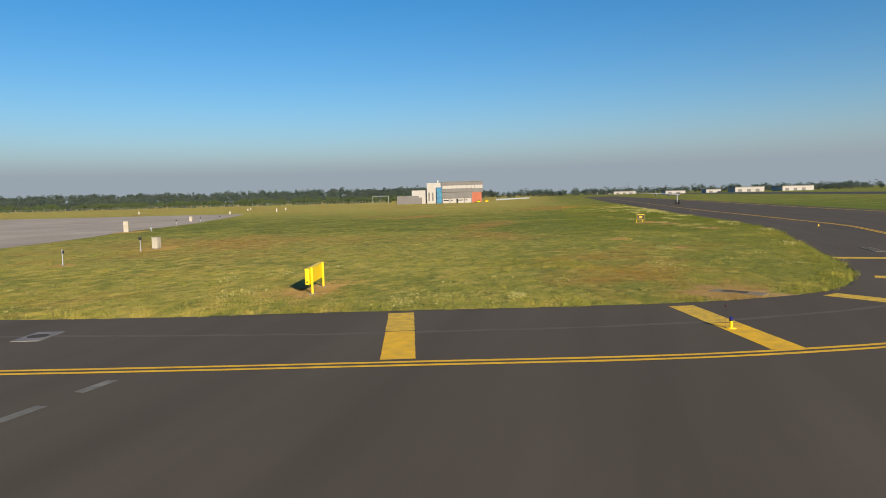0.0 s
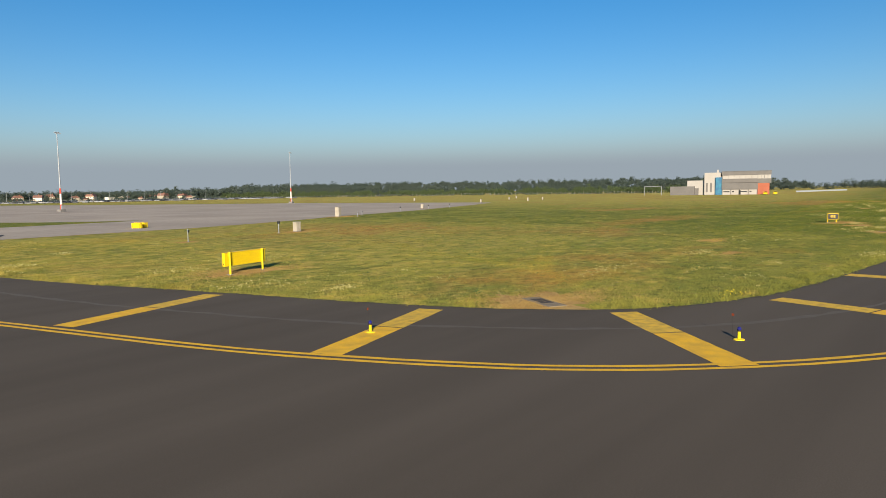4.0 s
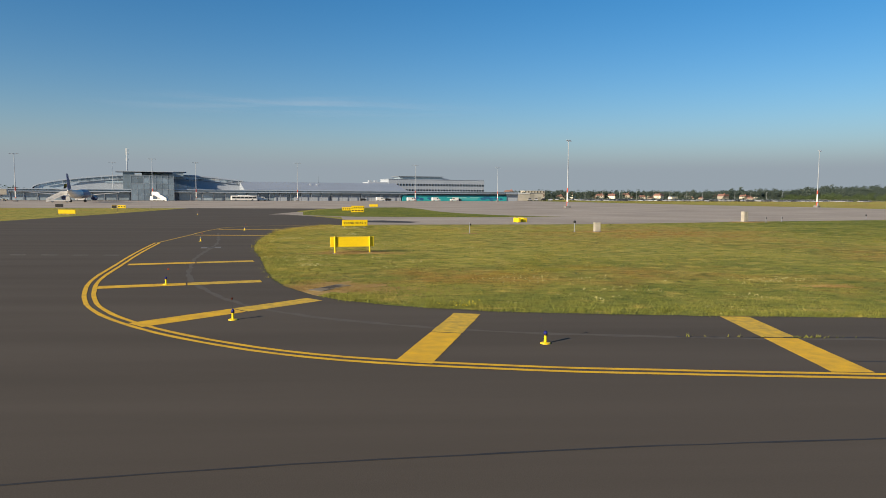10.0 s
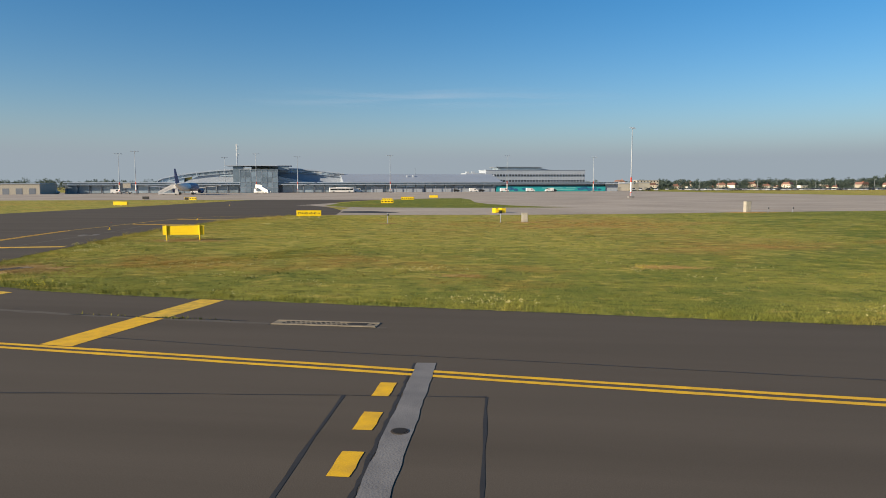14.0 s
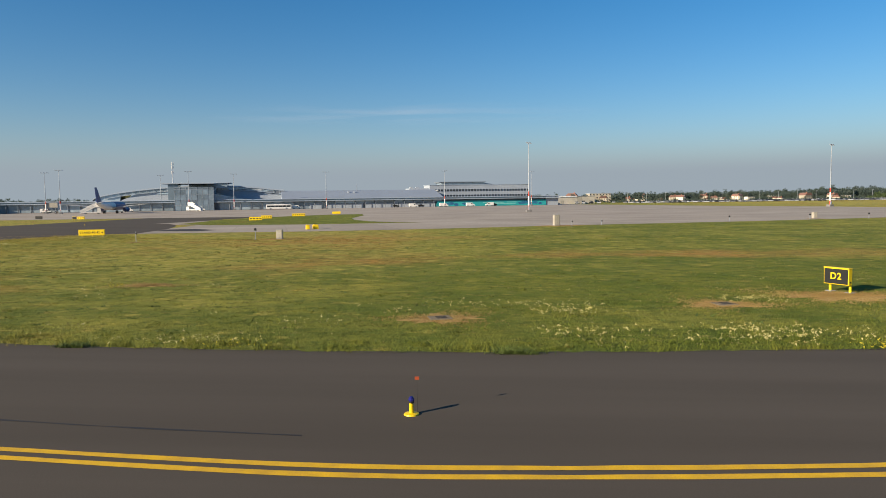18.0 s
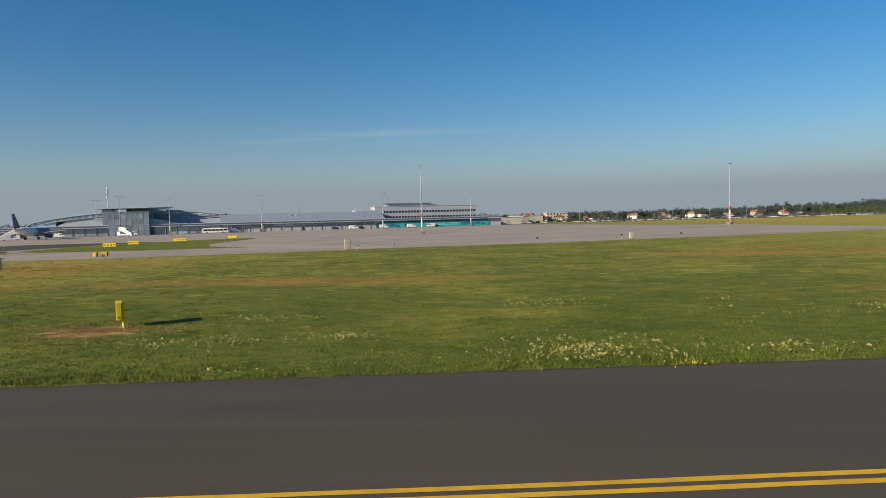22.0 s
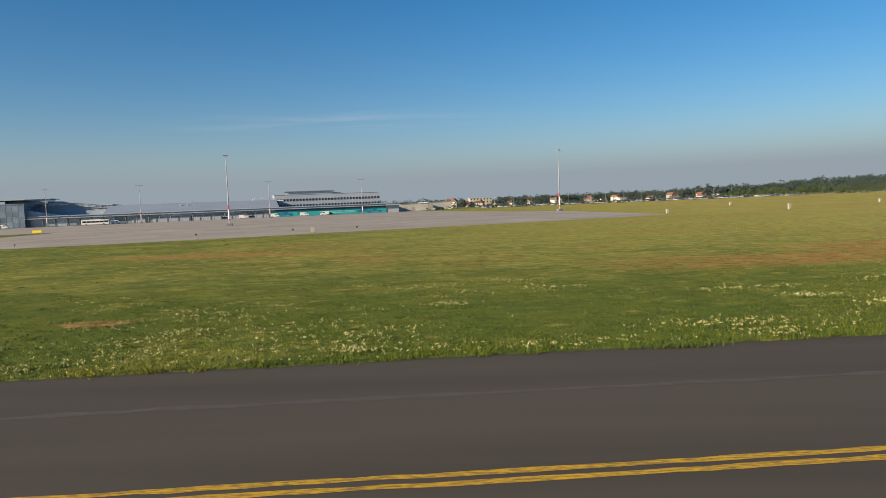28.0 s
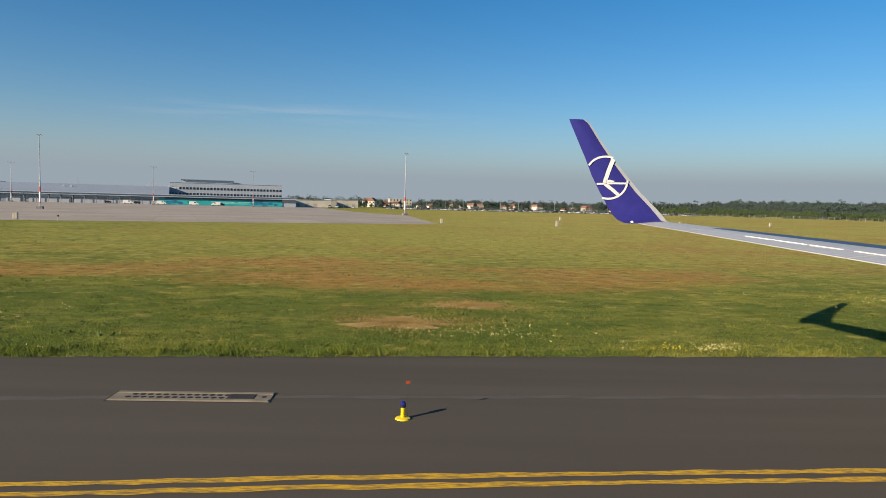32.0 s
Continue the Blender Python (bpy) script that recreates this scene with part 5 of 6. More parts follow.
hs = [house(12, 10, 5.8), house(9, 9, 3.2), house(22, 11, 8.5, True)]
spots = [(-52, 690, 1), (-38, 735, 0), (-22, 700, 2), (-8, 747, 0), (8, 712, 1), (24, 760, 0), (40, 790, 2), (55, 735, 0), (70, 705, 1), (84, 770, 0), (98, 725, 2), (112, 705, 0), (128, 760, 0), (140, 715, 1), (155, 745, 2), (170, 700, 0),
         (186, 735, 0), (64, 810, 0), (150, 800, 2), (-30, 790, 0), (196, 690, 2), (210, 720, 1), (0, 690, 1), (176, 780, 0), (-44, 650, 1), (-24, 655, 0), (-6, 648, 2), (14, 652, 1), (30, 640, 0), (48, 655, 1), (66, 648, 0), (82, 640, 1), (104, 652, 2), (126, 645, 1), (146, 650, 0), (164, 642, 1), (188, 655, 0), (206, 640, 1)]
hr = random.Random(8)
for k, (x, y, v) in enumerate(spots):
    x, y = x + hr.uniform(-9, 9), y + hr.uniform(-14, 14)
    m = pose(x, y, 0, 0, 0, hr.uniform(-60, 60)) @ Matrix.Scale(hr.uniform(0.45, 0.8), 4)
    if k < 3 and v == k:
        hs[v].matrix_world = m
    else:
        copy_thing(hs[v], m)
for k, hh in enumerate(hs):
    hh.matrix_world = pose(-60 + 14 * k, 668 + 12 * k, 0, 0, 0, 12 * k - 10)
c0 = car(-35, 560, 95, M_CARPAINT, "parked car in the far car park")
for x, y, rz in ((-71, 486, 95), (-66, 487, 88), (-60.5, 488, 100), (-55, 489, 92)):
    copy_thing(c0, pose(x, y, 0, 0, 0, rz) @ Matrix.Scale(1.2, 4))
for row in range(5):
    for k in range(62):
        if hr.random() < 0.8:
            copy_thing(c0, pose(-30 + 3.6 * k + 1.3 * (row % 2) + hr.uniform(-0.4, 0.4), 478 + 13 * row + 0.25 * k, 0, 0, 0, 92 + (row % 3) * 31 + hr.uniform(-4, 4)))
for k in range(14):
    lp = thing("street_lamp", "slim grey street lamp in the car park", "street lamp", -20 + 16 * k, 585 + 2 * k, 0, 0, "car park lamps")
    part("pole", tube((0, 0, 0), (0, 0, 8), 0.1, 0.06, 6), M_GREYPOST, lp)
    part("lamp_arm", box(-0.1, 1.4, -0.12, 0.12, 7.9, 8.1), M_GREYPOST, lp)
for x, y, rz, w, d, h in ((640, -25, -80, 22, 20, 3), (640, -66, -80, 16, 18, 3.5), (612, -98, -80, 30, 25, 5), (640, -150, -75, 34, 25, 5), (820, 30, -88, 30, 18, 4), (900, 60, -88, 40, 18, 4)):
    wh = thing("warehouse", "low pale warehouse on the far side of the airfield", "warehouse", x, y, 0, rz, "far warehouses")
    part("wall", box(-w / 2, w / 2, -d / 2, d / 2, 0, h), M_PALEWALL, wh)
    part("roof", box(-w / 2 - 0.4, w / 2 + 0.4, -d / 2 - 0.4, d / 2 + 0.4, h, h + 0.6), M_LOUVRE, wh)
    for k in range(int(w // 9)):
        part("gate", box(-w / 2 + 3 + 9 * k, -w / 2 + 7 + 9 * k, -d / 2 - 0.08, -d / 2 - 0.02, 0, h * 0.6), M_LOUVRE, wh)


# ---- trees ----
def crown(rs, h, r, n, low=0.25, leaf=0.9):
    """Leaf clumps in a few uneven lobes: arrays of corners, three to a leaf."""
    lobes = rs.normal(0, 1, (7, 3)) * (r * 0.42, r * 0.42, h * 0.18) + (0, 0, h * (0.4 + low / 2))
    size = rs.uniform(0.35, 0.6, 7) * r
    pick = rs.randint(0, 7, n)
    d = rs.normal(0, 1, (n, 3))
    d /= np.linalg.norm(d, axis=1)[:, None]
    c = lobes[pick] + d * (size[pick] * rs.uniform(0.65, 1.05, n))[:, None] * (1, 1, 0.9)
    c[:, 2] = np.clip(c[:, 2], h * low * 0.6, h)
    return np.stack([c + rs.normal(0, leaf * 0.55, (n, 3)) for _ in range(3)], 1)


def tree(seed, h, r, n):
    rs = np.random.RandomState(seed)
    t = thing("tree", "broad dark green deciduous tree", "tree", 0, 0, 0, 0, "trees round the airfield")
    bm = tube((0, 0, -0.2), (0.1, 0, h * 0.55), h * 0.028, h * 0.012, 8)
    for k in range(5):
        w = k * 1.26 + seed
        tube((0.05, 0, h * (0.25 + 0.05 * k)), (r * 0.55 * math.cos(w), r * 0.55 * math.sin(w), h * (0.5 + 0.06 * k)), h * 0.012, h * 0.004, 5, bm)
    part("trunk", bm, M_BARK, t)
    tri = crown(rs, h, r, n)
    c = raw_mesh("crown", tri.reshape(-1, 3), np.arange(n * 3).reshape(-1, 3), M_HAZYTREE)
    c.parent = t
    return t


kinds = [tree(1, 13, 5.0, 900), tree(2, 10, 4.2, 700), tree(3, 16, 4.6, 1000)]
tr = random.Random(3)
spots = [(x, y) for x, y in ((-62, 640), (-48, 655), (-30, 672), (14, 735), (34, 745), (60, 690), (92, 690), (120, 690), (150, 690), (168, 672), (-70, 560), (-62, 600), (-90, 620), (-74, 640), (205, 660), (228, 606), (48, 830), (-10, 800), (84, 830), (130, 830),
                                   (-400, 470), (-410, 480), (-393, 482), (-118, 640), (-106, 655), (-96, 640), (286, 469), (296, 462), (278, 480), (300, 478), (292, 488), (270, 470), (283, 455), (590, -165), (600, -185), (720, -190), (735, -175))]
for k, (x, y) in enumerate(spots):
    m = pose(x, y, 0, 0, 0, tr.uniform(0, 360)) @ Matrix.Scale(tr.uniform(0.5, 0.85), 4)
    if k < 3:
        kinds[k].matrix_world = m
    else:
        copy_thing(kinds[k % 3], m)


def woods(name, label, line, depth, count, hmin, hmax, material, seed, leaves=70, rise=0.0):
    """A belt of trees behind a line, as one mass of leaf clumps on a low rise."""
    rs = np.random.RandomState(seed)
    pts = smooth_line(line, 5.0)
    d = np.gradient(pts, axis=0)
    nrm = np.stack([-d[:, 1], d[:, 0]], 1) / np.hypot(d[:, 0], d[:, 1])[:, None]
    out = []
    for k in range(count):
        i = rs.randint(len(pts))
        u = rs.uniform(0, 1)
        p = pts[i] + nrm[i] * u * depth + rs.uniform(-3, 3, 2)
        h = rs.uniform(hmin, hmax)
        tri = crown(rs, h, h * rs.uniform(0.36, 0.56), leaves, 0.05, 0.085 * h)
        tri[..., :2] += p
        tri[..., 2] += u * rise - 0.6
        out.append(tri)
    tri = np.concatenate(out).reshape(-1, 3)
    ob = raw_mesh(name, tri, np.arange(len(tri)).reshape(-1, 3), material)
    tagged(ob, label, "woodland", "", "stuff")


woods("woods", "dark wood on the low hill beyond the airfield", [(250, 770), (340, 640), (430, 520), (520, 380), (600, 250), (680, 170)][::-1], -160, 1700, 6, 9.5, M_HAZYTREE, 5, 330, 12)
woods("town_woods", "low belt of trees behind the town", [(-30, 960), (120, 890), (260, 770)][::-1], -80, 620, 5, 9, M_HAZYTREE, 15, 250, 6)
woods("hill_woods", "dark wood rising behind the last houses", [(190, 690), (235, 680), (290, 640), (350, 570)][::-1], -70, 420, 7, 11, M_HAZYTREE, 25, 330, 5)
woods("shrub_belt", "bright shrubs and young trees behind the fence", [(160, 560), (240, 500), (295, 420), (325, 330), (340, 250), (330, 180)][::-1], -45, 560, 3.0, 7.0, M_SHRUB, 6, 420, 2)
woods("far_woods", "dark line of woods on the far side", [(760, 140), (860, 20), (840, -120), (780, -230), (700, -330), (560, -460)], 90, 420, 7, 12, M_HAZYTREE, 7, 220, 2)
woods("town_trees", "trees between the houses beyond the airfield", [(-60, 770), (40, 850), (160, 830), (240, 720)], -90, 560, 4.5, 9, M_HAZYTREE, 8, 240, 3)
woods("west_woods", "dark woods behind the terminal", [(-1100, 420), (-700, 620), (-480, 740), (-250, 860), (-30, 960)], 120, 760, 7, 12, M_HAZYTREE, 9, 200, 4)
woods("garden_trees", "garden trees among the houses beyond the airfield", [(-70, 630), (215, 622)], 80, 300, 2.5, 5.5, M_HAZYTREE, 12, 240, 0)
woods("car_park_hedge", "low hedge along the car park", [(-40, 572), (190, 590)], 5, 300, 1.6, 3.0, M_HAZYTREE, 10, 120)

# ---- thin cloud far off ----
M_CLOUD = bpy.data.materials.new("thin_cloud")
M_CLOUD.use_nodes = True
ct = M_CLOUD.node_tree
ct.nodes.remove(ct.nodes["Principled BSDF"])
veil, clear, lit = ct.nodes.new("ShaderNodeMixShader"), ct.nodes.new("ShaderNodeBsdfTransparent"), ct.nodes.new("ShaderNodeBsdfTranslucent")
lit.inputs["Color"].default_value = (0.8, 0.8, 0.8, 1)
cc, cm, cn = ct.nodes.new("ShaderNodeTexCoord"), ct.nodes.new("ShaderNodeMapping"), ct.nodes.new("ShaderNodeTexNoise")
cm.inputs["Scale"].default_value = (0.0011, 0.0028, 1.0)
cn.inputs["Scale"].default_value, cn.inputs["Detail"].default_value = 1.0, 6
ce, cg = ct.nodes.new("ShaderNodeMapping"), ct.nodes.new("ShaderNodeTexGradient")
ce.inputs["Scale"].default_value = (1 / 1250, 1 / 620, 1.0)
cg.gradient_type = "SPHERICAL"
cr, cf = ct.nodes.new("ShaderNodeMapRange"), ct.nodes.new("ShaderNodeMath")
cr.inputs["From Min"].default_value, cr.inputs["From Max"].default_value = 0.44, 0.75
cr.inputs["To Max"].default_value = 0.3
cf.operation = "MULTIPLY"
for a, b in ((cc.outputs["Object"], cm.inputs[0]), (cm.outputs[0], cn.inputs["Vector"]), (cc.outputs["Object"], ce.inputs[0]), (ce.outputs[0], cg.inputs[0]), (cn.outputs["Fac"], cr.inputs["Value"]),
             (cr.outputs["Result"], cf.inputs[0]), (cg.outputs["Fac"], cf.inputs[1]), (cf.outputs[0], veil.inputs[0]), (clear.outputs[0], veil.inputs[1]), (lit.outputs[0], veil.inputs[2]),
             (veil.outputs[0], ct.nodes["Material Output"].inputs["Surface"])):
    ct.links.new(a, b)
bm = bmesh.new()
bmesh.ops.create_grid(bm, x_segments=12, y_segments=6, size=1, matrix=Matrix.Diagonal((1300, 650, 1, 1)))
cloud = part("backdrop_cloud", bm, M_CLOUD)
cloud.matrix_world = pose(-820, 4050, 520, 0, 0, 8)
tagged(cloud, "thin pale cloud streaks in the morning sky", "", "", "structure")

# ---- aircraft wing over the taxiway ----
WX, WY, WH = 1.404, 7.723, 6.7
wing = thing("aircraft_wing", "grey airliner wing with a dark blue upswept winglet", "aircraft wing", WX, WY, 0, WH)


def wing_at(lat):
    """Leading edge x, trailing edge x and height at a distance to the left of the cabin."""
    k = 15.9 - lat
    lead = 8.05 + 0.50 * k
    trail = 6.95 + (0.225 * k if k < 9.5 else 0.225 * 9.5)
    return lead, trail, 3.52 - 0.07 * k


def wing_ring(lat, a=0.0, b=1.0, lift=0.0):
    """A closed section between two fractions of the chord, from the trailing edge."""
    lead, trail, z = wing_at(lat)
    ch = lead - trail
    top, low = [], []
    for f in np.linspace(a, b, 9):
        th = ch * 0.115 * (1.9 * math.sqrt(max(0.0, 1 - f)) * f + 0.05 * (1 - f)) * 0.9
        top.append((trail + f * ch, lat, z + th * 0.6 + lift))
        low.append((trail + f * ch, lat, z - th * 0.5 + lift))
    return top + low[::-1]


lats = [2.2, 5, 7.5, 10, 12.5, 14.5, 15.9]
part("wing_box", loft([wing_ring(l, 0.27, 0.5) for l in lats]), M_WING, wing)
part("leading_edge", loft([wing_ring(l, 0.503, 1.0) for l in lats[:-2] + [14.4]]), M_WINGSKY, wing, "leading edge painted the blue-grey of the sky it reflects")
part("tip_edge", loft([wing_ring(l, 0.503, 1.0) for l in (14.43, 15.1, 15.9)]), M_WING, wing)
part("flap", loft([wing_ring(l, 0.0, 0.266) for l in (2.2, 4.5, 6.8)]), M_WING, wing)
part("flap", loft([wing_ring(l, 0.0, 0.266) for l in (6.85, 8.5, 10.3)]), M_WING, wing)
part("aileron", loft([wing_ring(l, 0.0, 0.266) for l in (10.33, 12.2, 14.3)]), M_WING, wing)
part("tip_panel", loft([wing_ring(l, 0.0, 0.266) for l in (14.33, 15.2, 15.9)]), M_WING, wing)
for l, span in ((5.4, 0.8), (6.4, 0.75), (7.35, 0.7), (8.3, 0.65), (9.2, 0.62), (10.1, 0.62), (10.95, 0.63), (11.65, 0.65), (12.35, 0.65)):
    rows = []
    for ll in (l, l + span):
        lead, trail, z = wing_at(ll)
        ch, up = lead - trail, z + (lead - trail) * 0.0262
        rows.append([(trail + ch * f, ll, up + h) for f, h in ((0.222, 0.012), (0.24, 0.014), (0.24, 0.0), (0.222, 0.0))])
    part("walkway_line", loft(rows), M_WHITE, wing, "thin white walkway line")
for l in (5.2, 8.7):
    q = wing_at(l)
    part("flap_fairing", loft([[(q[1] + f, l + s * w, q[2] - 0.25 + z) for s, z in ((-1, 0.0), (-0.6, -0.22), (0.6, -0.22), (1, 0.0), (0.6, 0.2), (-0.6, 0.2))] for f, w in ((-0.9, 0.03), (-0.3, 0.16), (0.9, 0.22), (2.2, 0.1))]), M_WING, wing)


WINGLET = [(3.52, 6.62, 7.95, 15.9), (3.6, 6.5, 7.78, 16.08), (3.72, 6.41, 7.72, 16.18), (3.9, 6.31, 7.57, 16.24), (4.3, 6.11, 7.18, 16.36), (4.7, 5.92, 6.85, 16.44),
           (5.1, 5.78, 6.53, 16.52), (5.6, 5.57, 6.18, 16.6), (6.0, 5.4, 5.92, 16.66), (6.1, 5.37, 5.78, 16.68)]


def winglet_ring(row, a, b):
    """One level of the winglet between two fractions of its chord, from the trailing edge."""
    z, trail, lead, lat = row
    fs = np.linspace(a, b, 7)
    thick = [0.006 + 0.03 * math.sin(math.pi * min(1, max(0, f))) for f in fs]
    near = [(trail + f * (lead - trail), lat - w, z) for f, w in zip(fs, thick)]
    return near + [(x, 2 * lat - y, z) for x, y, z in near[::-1]]


wl = part("winglet", loft([winglet_ring(row, 0.0, 0.88) for row in WINGLET]), M_NAVY, wing, "dark blue winglet with a white ring emblem")
part("winglet_edge", loft([winglet_ring(row, 0.885, 1.0) for row in WINGLET]), M_WING, wl, "bare grey leading edge")


def emblem(points, width, name):
    """A white band on the inner face through points (x, z)."""
    zs, lat = [r[0] for r in WINGLET], [r[3] for r in WINGLET]
    bm = bmesh.new()
    p = [Vector((x, z)) for x, z in points]
    rows = []
    for i, q in enumerate(p):
        d = (p[min(i + 1, len(p) - 1)] - p[max(i - 1, 0)]).normalized()
        w = Vector((-d.y, d.x)) * width / 2
        rows.append([bm.verts.new((v.x, float(np.interp(v.y, zs, lat)) - 0.044, v.y)) for v in (q + w, q - w)])
    for (a, b), (c, d) in zip(rows, rows[1:]):
        bm.faces.new((a, b, d, c))
    return part(name, bm, M_WHITE, wl)


for w0, w1 in ((-106, -2), (70, 150)):
    emblem([(6.3 + 0.55 * math.cos(radians(w)), 4.645 + 0.53 * math.sin(radians(w))) for w in range(w0, w1, 4)], 0.05, "emblem_ring")
emblem([(6.49, 5.12), (6.36, 4.83), (6.236, 4.506)], 0.105, "emblem_bar")
emblem([(6.03, 4.478), (6.47, 4.506), (6.84, 4.512)], 0.045, "emblem_bar")
emblem([(6.236, 4.49), (6.427, 4.352), (6.589, 4.213)], 0.09, "emblem_bar")
emblem([(6.28, 4.547), (6.38, 4.562), (6.49, 4.533)], 0.065, "emblem_bar")
q = wing_at(15.9)
part("tail_light", ball((q[1] - 0.12, 15.95, q[2] + 0.02), 0.045), M_WHITE, wing, "white navigation light")
part("gear_leg", tube((9.5, 3.0, 2.7), (9.5, 3.0, 0.5), 0.17, 0.14, 10), M_GREYPOST, wing)
wheels(wing, (9.5,), (2.6, 3.4), 0.56, 0.38)


# ---- grass blades and flowers along the taxiway ----
def scatter(density, near, far, seed):
    """Random places in the field at a distance from the asphalt edge, by blades to the square metre."""
    rs = np.random.RandomState(seed)
    ex, ey = np.array(edge_line).T
    keep = (ex < 30)
    ex, ey = ex[keep], ey[keep]
    dx, dy = np.gradient(ex), np.gradient(ey)
    ln = np.hypot(dx, dy)
    n = int(ln.sum() * (far - near) * density)
    cum = np.cumsum(ln)
    i = np.minimum(np.searchsorted(cum, rs.uniform(0, cum[-1], n)), len(ex) - 1)
    d = rs.uniform(near, far, n)
    x = ex[i] - dy[i] / ln[i] * d + rs.uniform(-0.5, 0.5, n) * dx[i]
    y = ey[i] + dx[i] / ln[i] * d + rs.uniform(-0.5, 0.5, n) * dy[i]
    ok = inside(x, y, FIELD)
    for px, py, a, b, rz, _ in PATCHES:
        ok &= ((x - px) / a) ** 2 + ((y - py) / b) ** 2 > rs.uniform(0.5, 1.1, n)
    return x[ok], y[ok], d[ok], rs


def waves(x, y, s):
    return np.sin(x * s + 1.3 * np.sin(y * s * 0.7 + 1)) * np.sin(y * s * 1.3 + 1.1 * np.sin(x * s * 0.6)) * 0.5 + 0.5


def blades(name, label, x, y, rs, hgt, wid, material, lean=0.5):
    n = len(x)
    w = rs.uniform(0, math.tau, n)
    ux, uy = np.cos(w) * wid / 2, np.sin(w) * wid / 2
    lx, ly = rs.normal(0, lean, n) * hgt, rs.normal(0, lean, n) * hgt
    z = np.zeros(n)
    co = np.stack([np.stack([x - ux, y - uy, z], 1), np.stack([x + ux, y + uy, z], 1), np.stack([x + lx, y + ly, hgt], 1)], 1)
    ob = raw_mesh(name, co.reshape(-1, 3), np.arange(3 * n).reshape(-1, 3), material)
    tagged(ob, label, "grass", "", "stuff")


x, y, d, rs = scatter(110, -0.12, 30, 11)
ok = rs.uniform(0, 1, len(x)) < np.exp(-np.clip(d, 0, 30) / 6.5)
x, y, d = x[ok], y[ok], d[ok]
h = (0.022 + 0.055 * np.exp(-np.clip(d, 0, 30) / 3.0)) * rs.gamma(5, 0.2, len(x)) * (0.6 + 0.8 * waves(x, y, 0.35))
blades("verge_grass", "uneven green and straw-coloured grass beside the taxiway", x, y, rs, h, 0.017, M_BLADE, 0.9)
x, y, d, rs = scatter(3.6, -0.1, 1.4, 15)
k = 34
big = np.repeat(rs.gamma(4, 0.05, len(x)) * np.exp(-np.clip(d, 0, 2) * 0.5), k)
spread = np.repeat(rs.uniform(0.04, 0.16, len(x)), k)
x, y = np.repeat(x, k) + rs.normal(0, 1, len(x) * k) * spread * 1.4, np.repeat(y, k) + rs.normal(0, 1, len(x) * k) * spread
blades("verge_tufts", "ragged tufts of grass and weeds along the asphalt edge", x, y, rs, big * rs.uniform(0.4, 1.1, len(x)), 0.016, M_BLADE, 0.55)
x, y, d, rs = scatter(2.0, 1.0, 18, 16)
k = 26
big = np.repeat(rs.gamma(4, 0.016, len(x)), k)
x, y = np.repeat(x, k) + rs.normal(0, 0.32, len(x) * k), np.repeat(y, k) + rs.normal(0, 0.12, len(x) * k)
blades("field_tufts", "taller tufts standing out of the mown grass", x, y, rs, big * rs.uniform(0.4, 1.1, len(x)), 0.015, M_BLADE, 0.9)
# uneven tussocks far out into the field, in three colours
for name, label, density, seed, material, tall, wide in (
        ("field_tussocks", "uneven tussocks of mown grass across the field", 4.4, 31, M_TUSSOCK, 0.06, 0.05),
        ("dark_tussocks", "darker green tussocks in the mown grass", 1.4, 32, M_LEAFY, 0.07, 0.05),
        ("straw_tussocks", "dry straw-coloured tussocks in the mown grass", 0.8, 33, M_HAY, 0.055, 0.05)):
    x, y, d, rs = scatter(density, 0.4, 78, seed)
    ok = rs.uniform(0, 1, len(x)) < np.exp(-d / 26) * (0.35 + 0.9 * waves(x, y, 0.33 + 0.05 * seed % 0.2))
    x, y, d = x[ok], y[ok], d[ok]
    k = 9
    grow = np.repeat((0.6 + 0.002 * d) * rs.gamma(6, 1 / 6, len(x)), k)
    x, y = np.repeat(x, k) + rs.normal(0, 0.17, len(x) * k) * grow, np.repeat(y, k) + rs.normal(0, 0.1, len(x) * k) * grow
    blades(name, label, x, y, rs, tall * grow * rs.uniform(0.45, 1.1, len(x)), wide * grow, material, 1.15)
x, y, d, rs = scatter(13, 0.1, 16, 21)
ok = waves(x, y, 0.22) * waves(x, y, 0.9) * (0.75 + 0.35 * (x > -62) * (x < -8)) + (0.1 + 0.65 * (x > -62) * (x < -17) * (0.4 + 0.6 * waves(x, y, 0.45))) * np.exp(-d / 3.0) > rs.uniform(0.42, 1.05, len(x))
x, y = x[ok], y[ok]
# yarrow also grows in dense clumps
cx, cy, cd, rs = scatter(0.17, 0.2, 15, 22)
keep = rs.uniform(0, 1, len(cx)) < np.where(cx > -15, 0.07, np.where(cx > -62, 1.0, np.where(cx > -112, 0.45, 0.12))) * np.where(cd < 2.6, 1.0, 0.4 * np.exp(-(cd - 2.6) / 9))
cx, cy = cx[keep], cy[keep]
k = 60
spread = np.repeat(rs.uniform(0.3, 1.5, len(cx)), k)
x = np.concatenate([x, np.repeat(cx, k) + rs.normal(0, 1, len(cx) * k) * spread])
y = np.concatenate([y, np.repeat(cy, k) + rs.normal(0, 0.4, len(cx) * k) * spread])
ok = inside(x, y, FIELD)
x, y = x[ok], y[ok]
stem = rs.uniform(0.1, 0.24, len(x))
blades("flower_stems", "thin stems of white yarrow in the grass", x, y, rs, stem, 0.012, M_BLADE, 0.1)
k = 5
fx, fy, fz = (np.repeat(v, k) for v in (x, y, stem))
c = np.stack([fx + rs.normal(0, 0.03, len(fx)), fy + rs.normal(0, 0.03, len(fx)), fz + rs.normal(0, 0.012, len(fx))], 1)
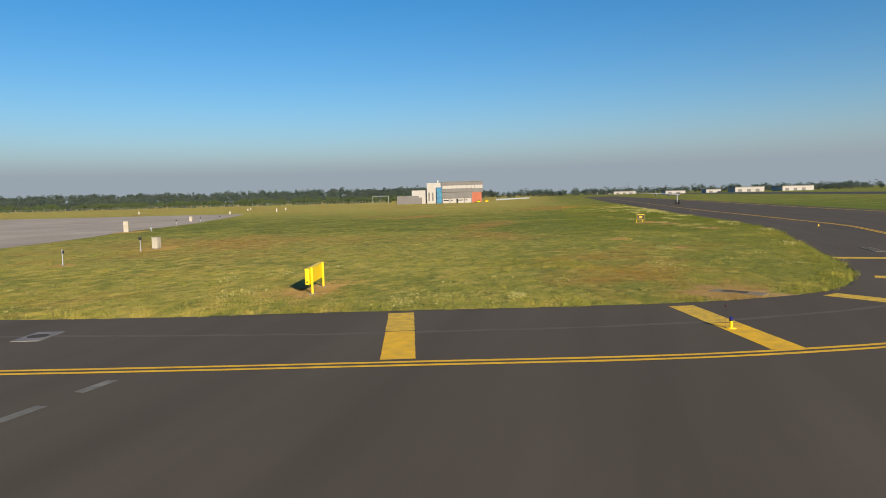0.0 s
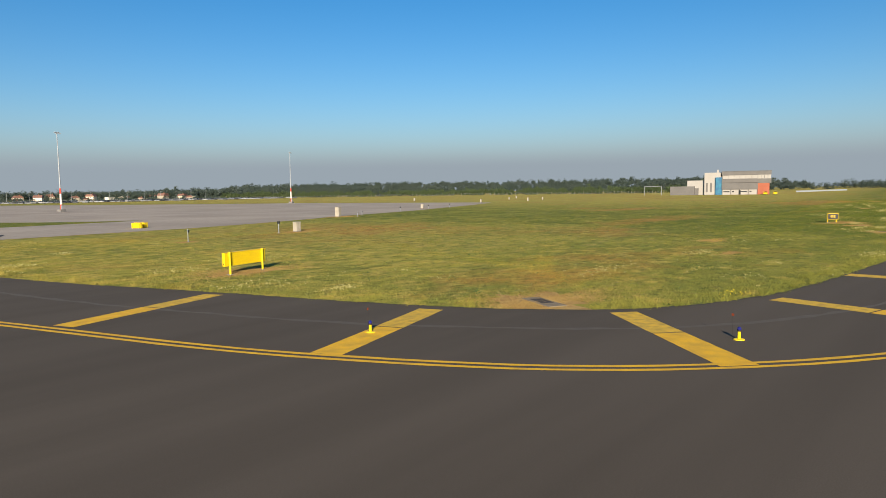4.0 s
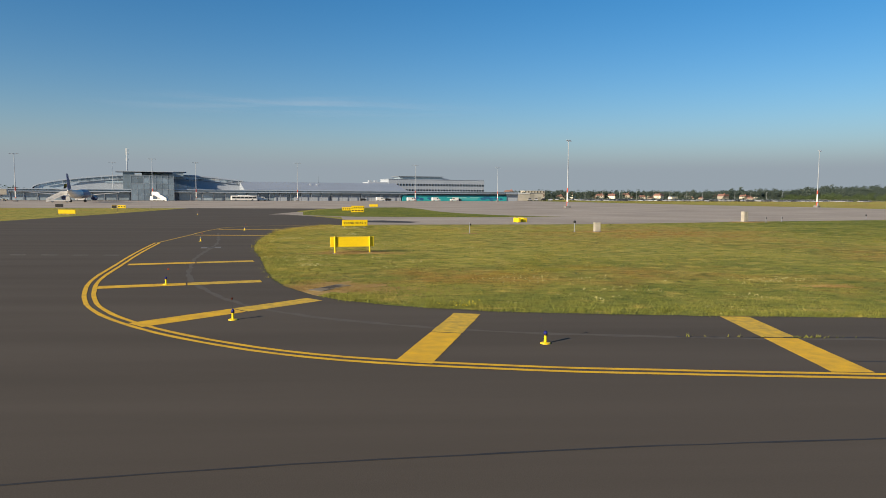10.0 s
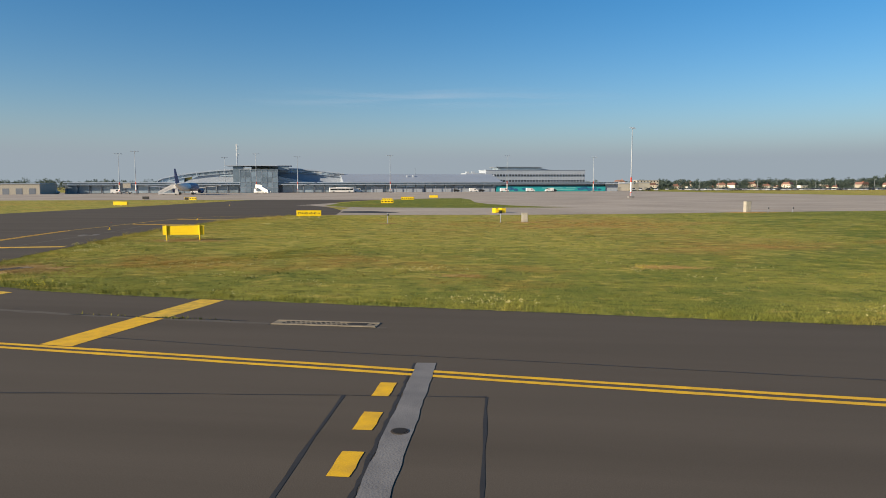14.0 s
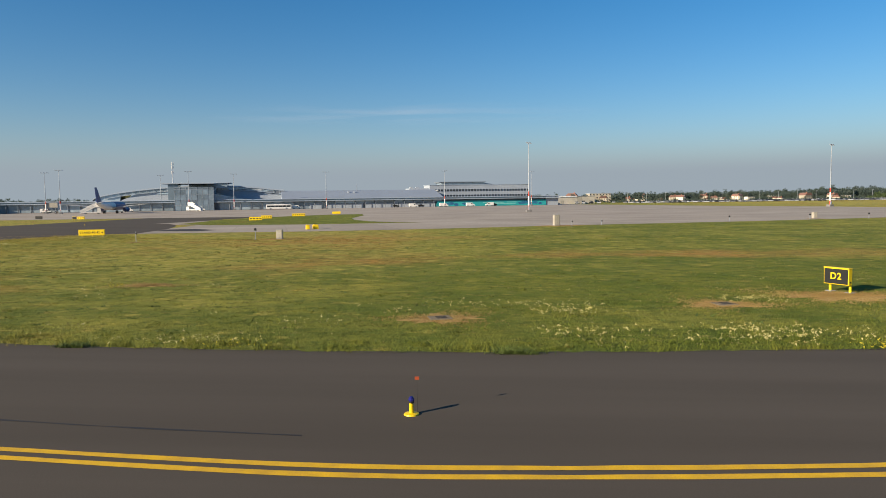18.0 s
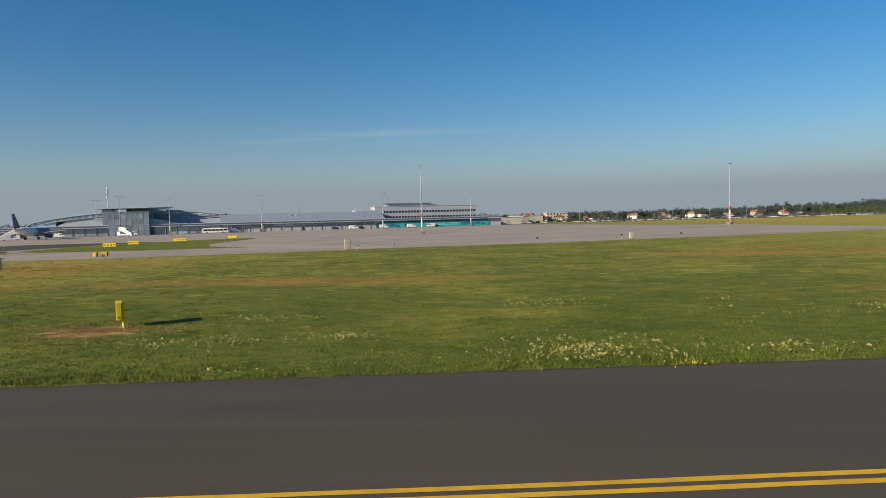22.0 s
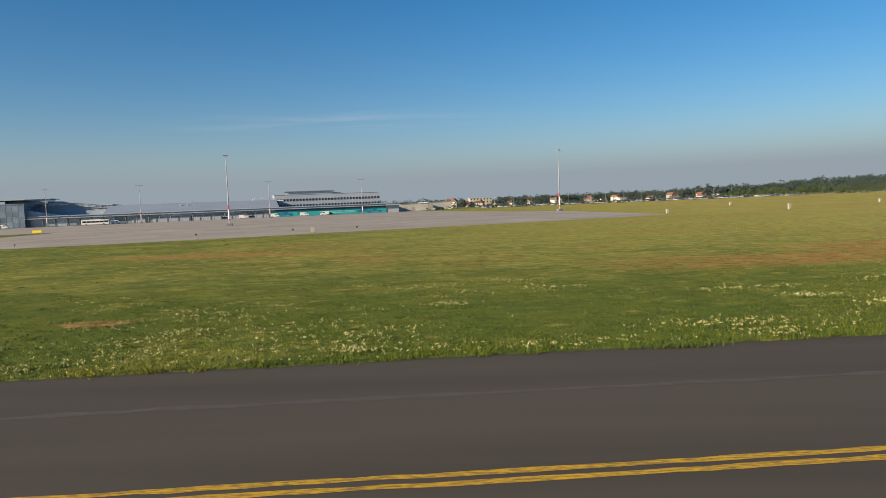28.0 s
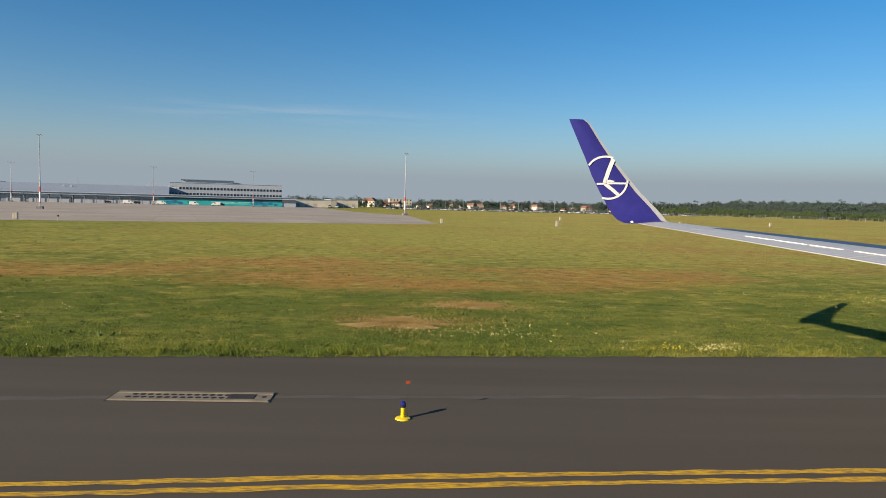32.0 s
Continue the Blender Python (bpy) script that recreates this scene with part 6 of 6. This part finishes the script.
tri = np.stack([c + rs.normal(0, 0.019, c.shape) for _ in range(3)], 1).reshape(-1, 3)
tagged(raw_mesh("white_flowers", tri, np.arange(len(tri)).reshape(-1, 3), M_FLOWER), "small white yarrow flowers scattered in the grass", "flowers", "", "stuff")
for px, py in ((-103.3, 12.9), (-46.2, 19.8), (-155.5, 16.2), (-80, 15.6), (-131, 24.8), (-120, 12.2), (8, 25.9)):
    rs = np.random.RandomState(int(abs(px * 7)))
    c = rs.normal(0, 1, (60, 3)) * (0.4, 0.22, 0.05) + (px, py, 0.11)
    tri = np.stack([c + rs.normal(0, 0.025, c.shape) for _ in range(3)], 1).reshape(-1, 3)
    tagged(raw_mesh("yellow_flowers", tri, np.arange(len(tri)).reshape(-1, 3), M_BUTTER), "small patch of yellow flowers at the asphalt edge", "flowers", "", "stuff")
for px, py, a, b, rz, _ in PATCHES:
    rs = np.random.RandomState(int(abs(px * 3)) + 1)
    n = int(2000 * a * b)
    w, r = rs.uniform(0, math.tau, n), np.abs(rs.normal(0, 0.7, n))
    r = r * (0.75 + 0.3 * np.sin(3 * w + px) + 0.2 * np.sin(7 * w + py))
    sx, sy = px + a * r * np.cos(w), py + b * r * np.sin(w)
    ok = inside(sx, sy, FIELD)
    n = int(ok.sum())
    blades("dry_straw", "dry straw lying over the bare patch", sx[ok], sy[ok], rs, rs.uniform(0.02, 0.07, n), 0.03, M_STRAW, 1.3)
for px, py, a in ((-60.2, 18.05, 0.9), (-112.5, 12.0, 0.5), (-31.7, 21.25, 0.7), (-124.5, 12.2, 0.4)):
    rs = np.random.RandomState(int(abs(px * 5)))
    n = int(1500 * a)
    blades("edge_weeds", "low dark clump of weeds spreading over the asphalt edge", px + rs.normal(0, a * 0.6, n), py + np.abs(rs.normal(0, 0.22, n)) - 0.25, rs, rs.uniform(0.04, 0.17, n), 0.028, M_LEAFY, 0.8)
rs = np.random.RandomState(77)
w = np.concatenate([rs.uniform(0, 1, 26), rs.normal(0.62, 0.05, 40)])
n = len(w)
blades("crack_weeds", "small weeds growing in the asphalt crack", -150 + 5.8 * w, 11.0 - 0.25 * w + rs.normal(0, 0.06, n), rs, rs.uniform(0.04, 0.12, n), 0.05, M_BLADE, 0.7)
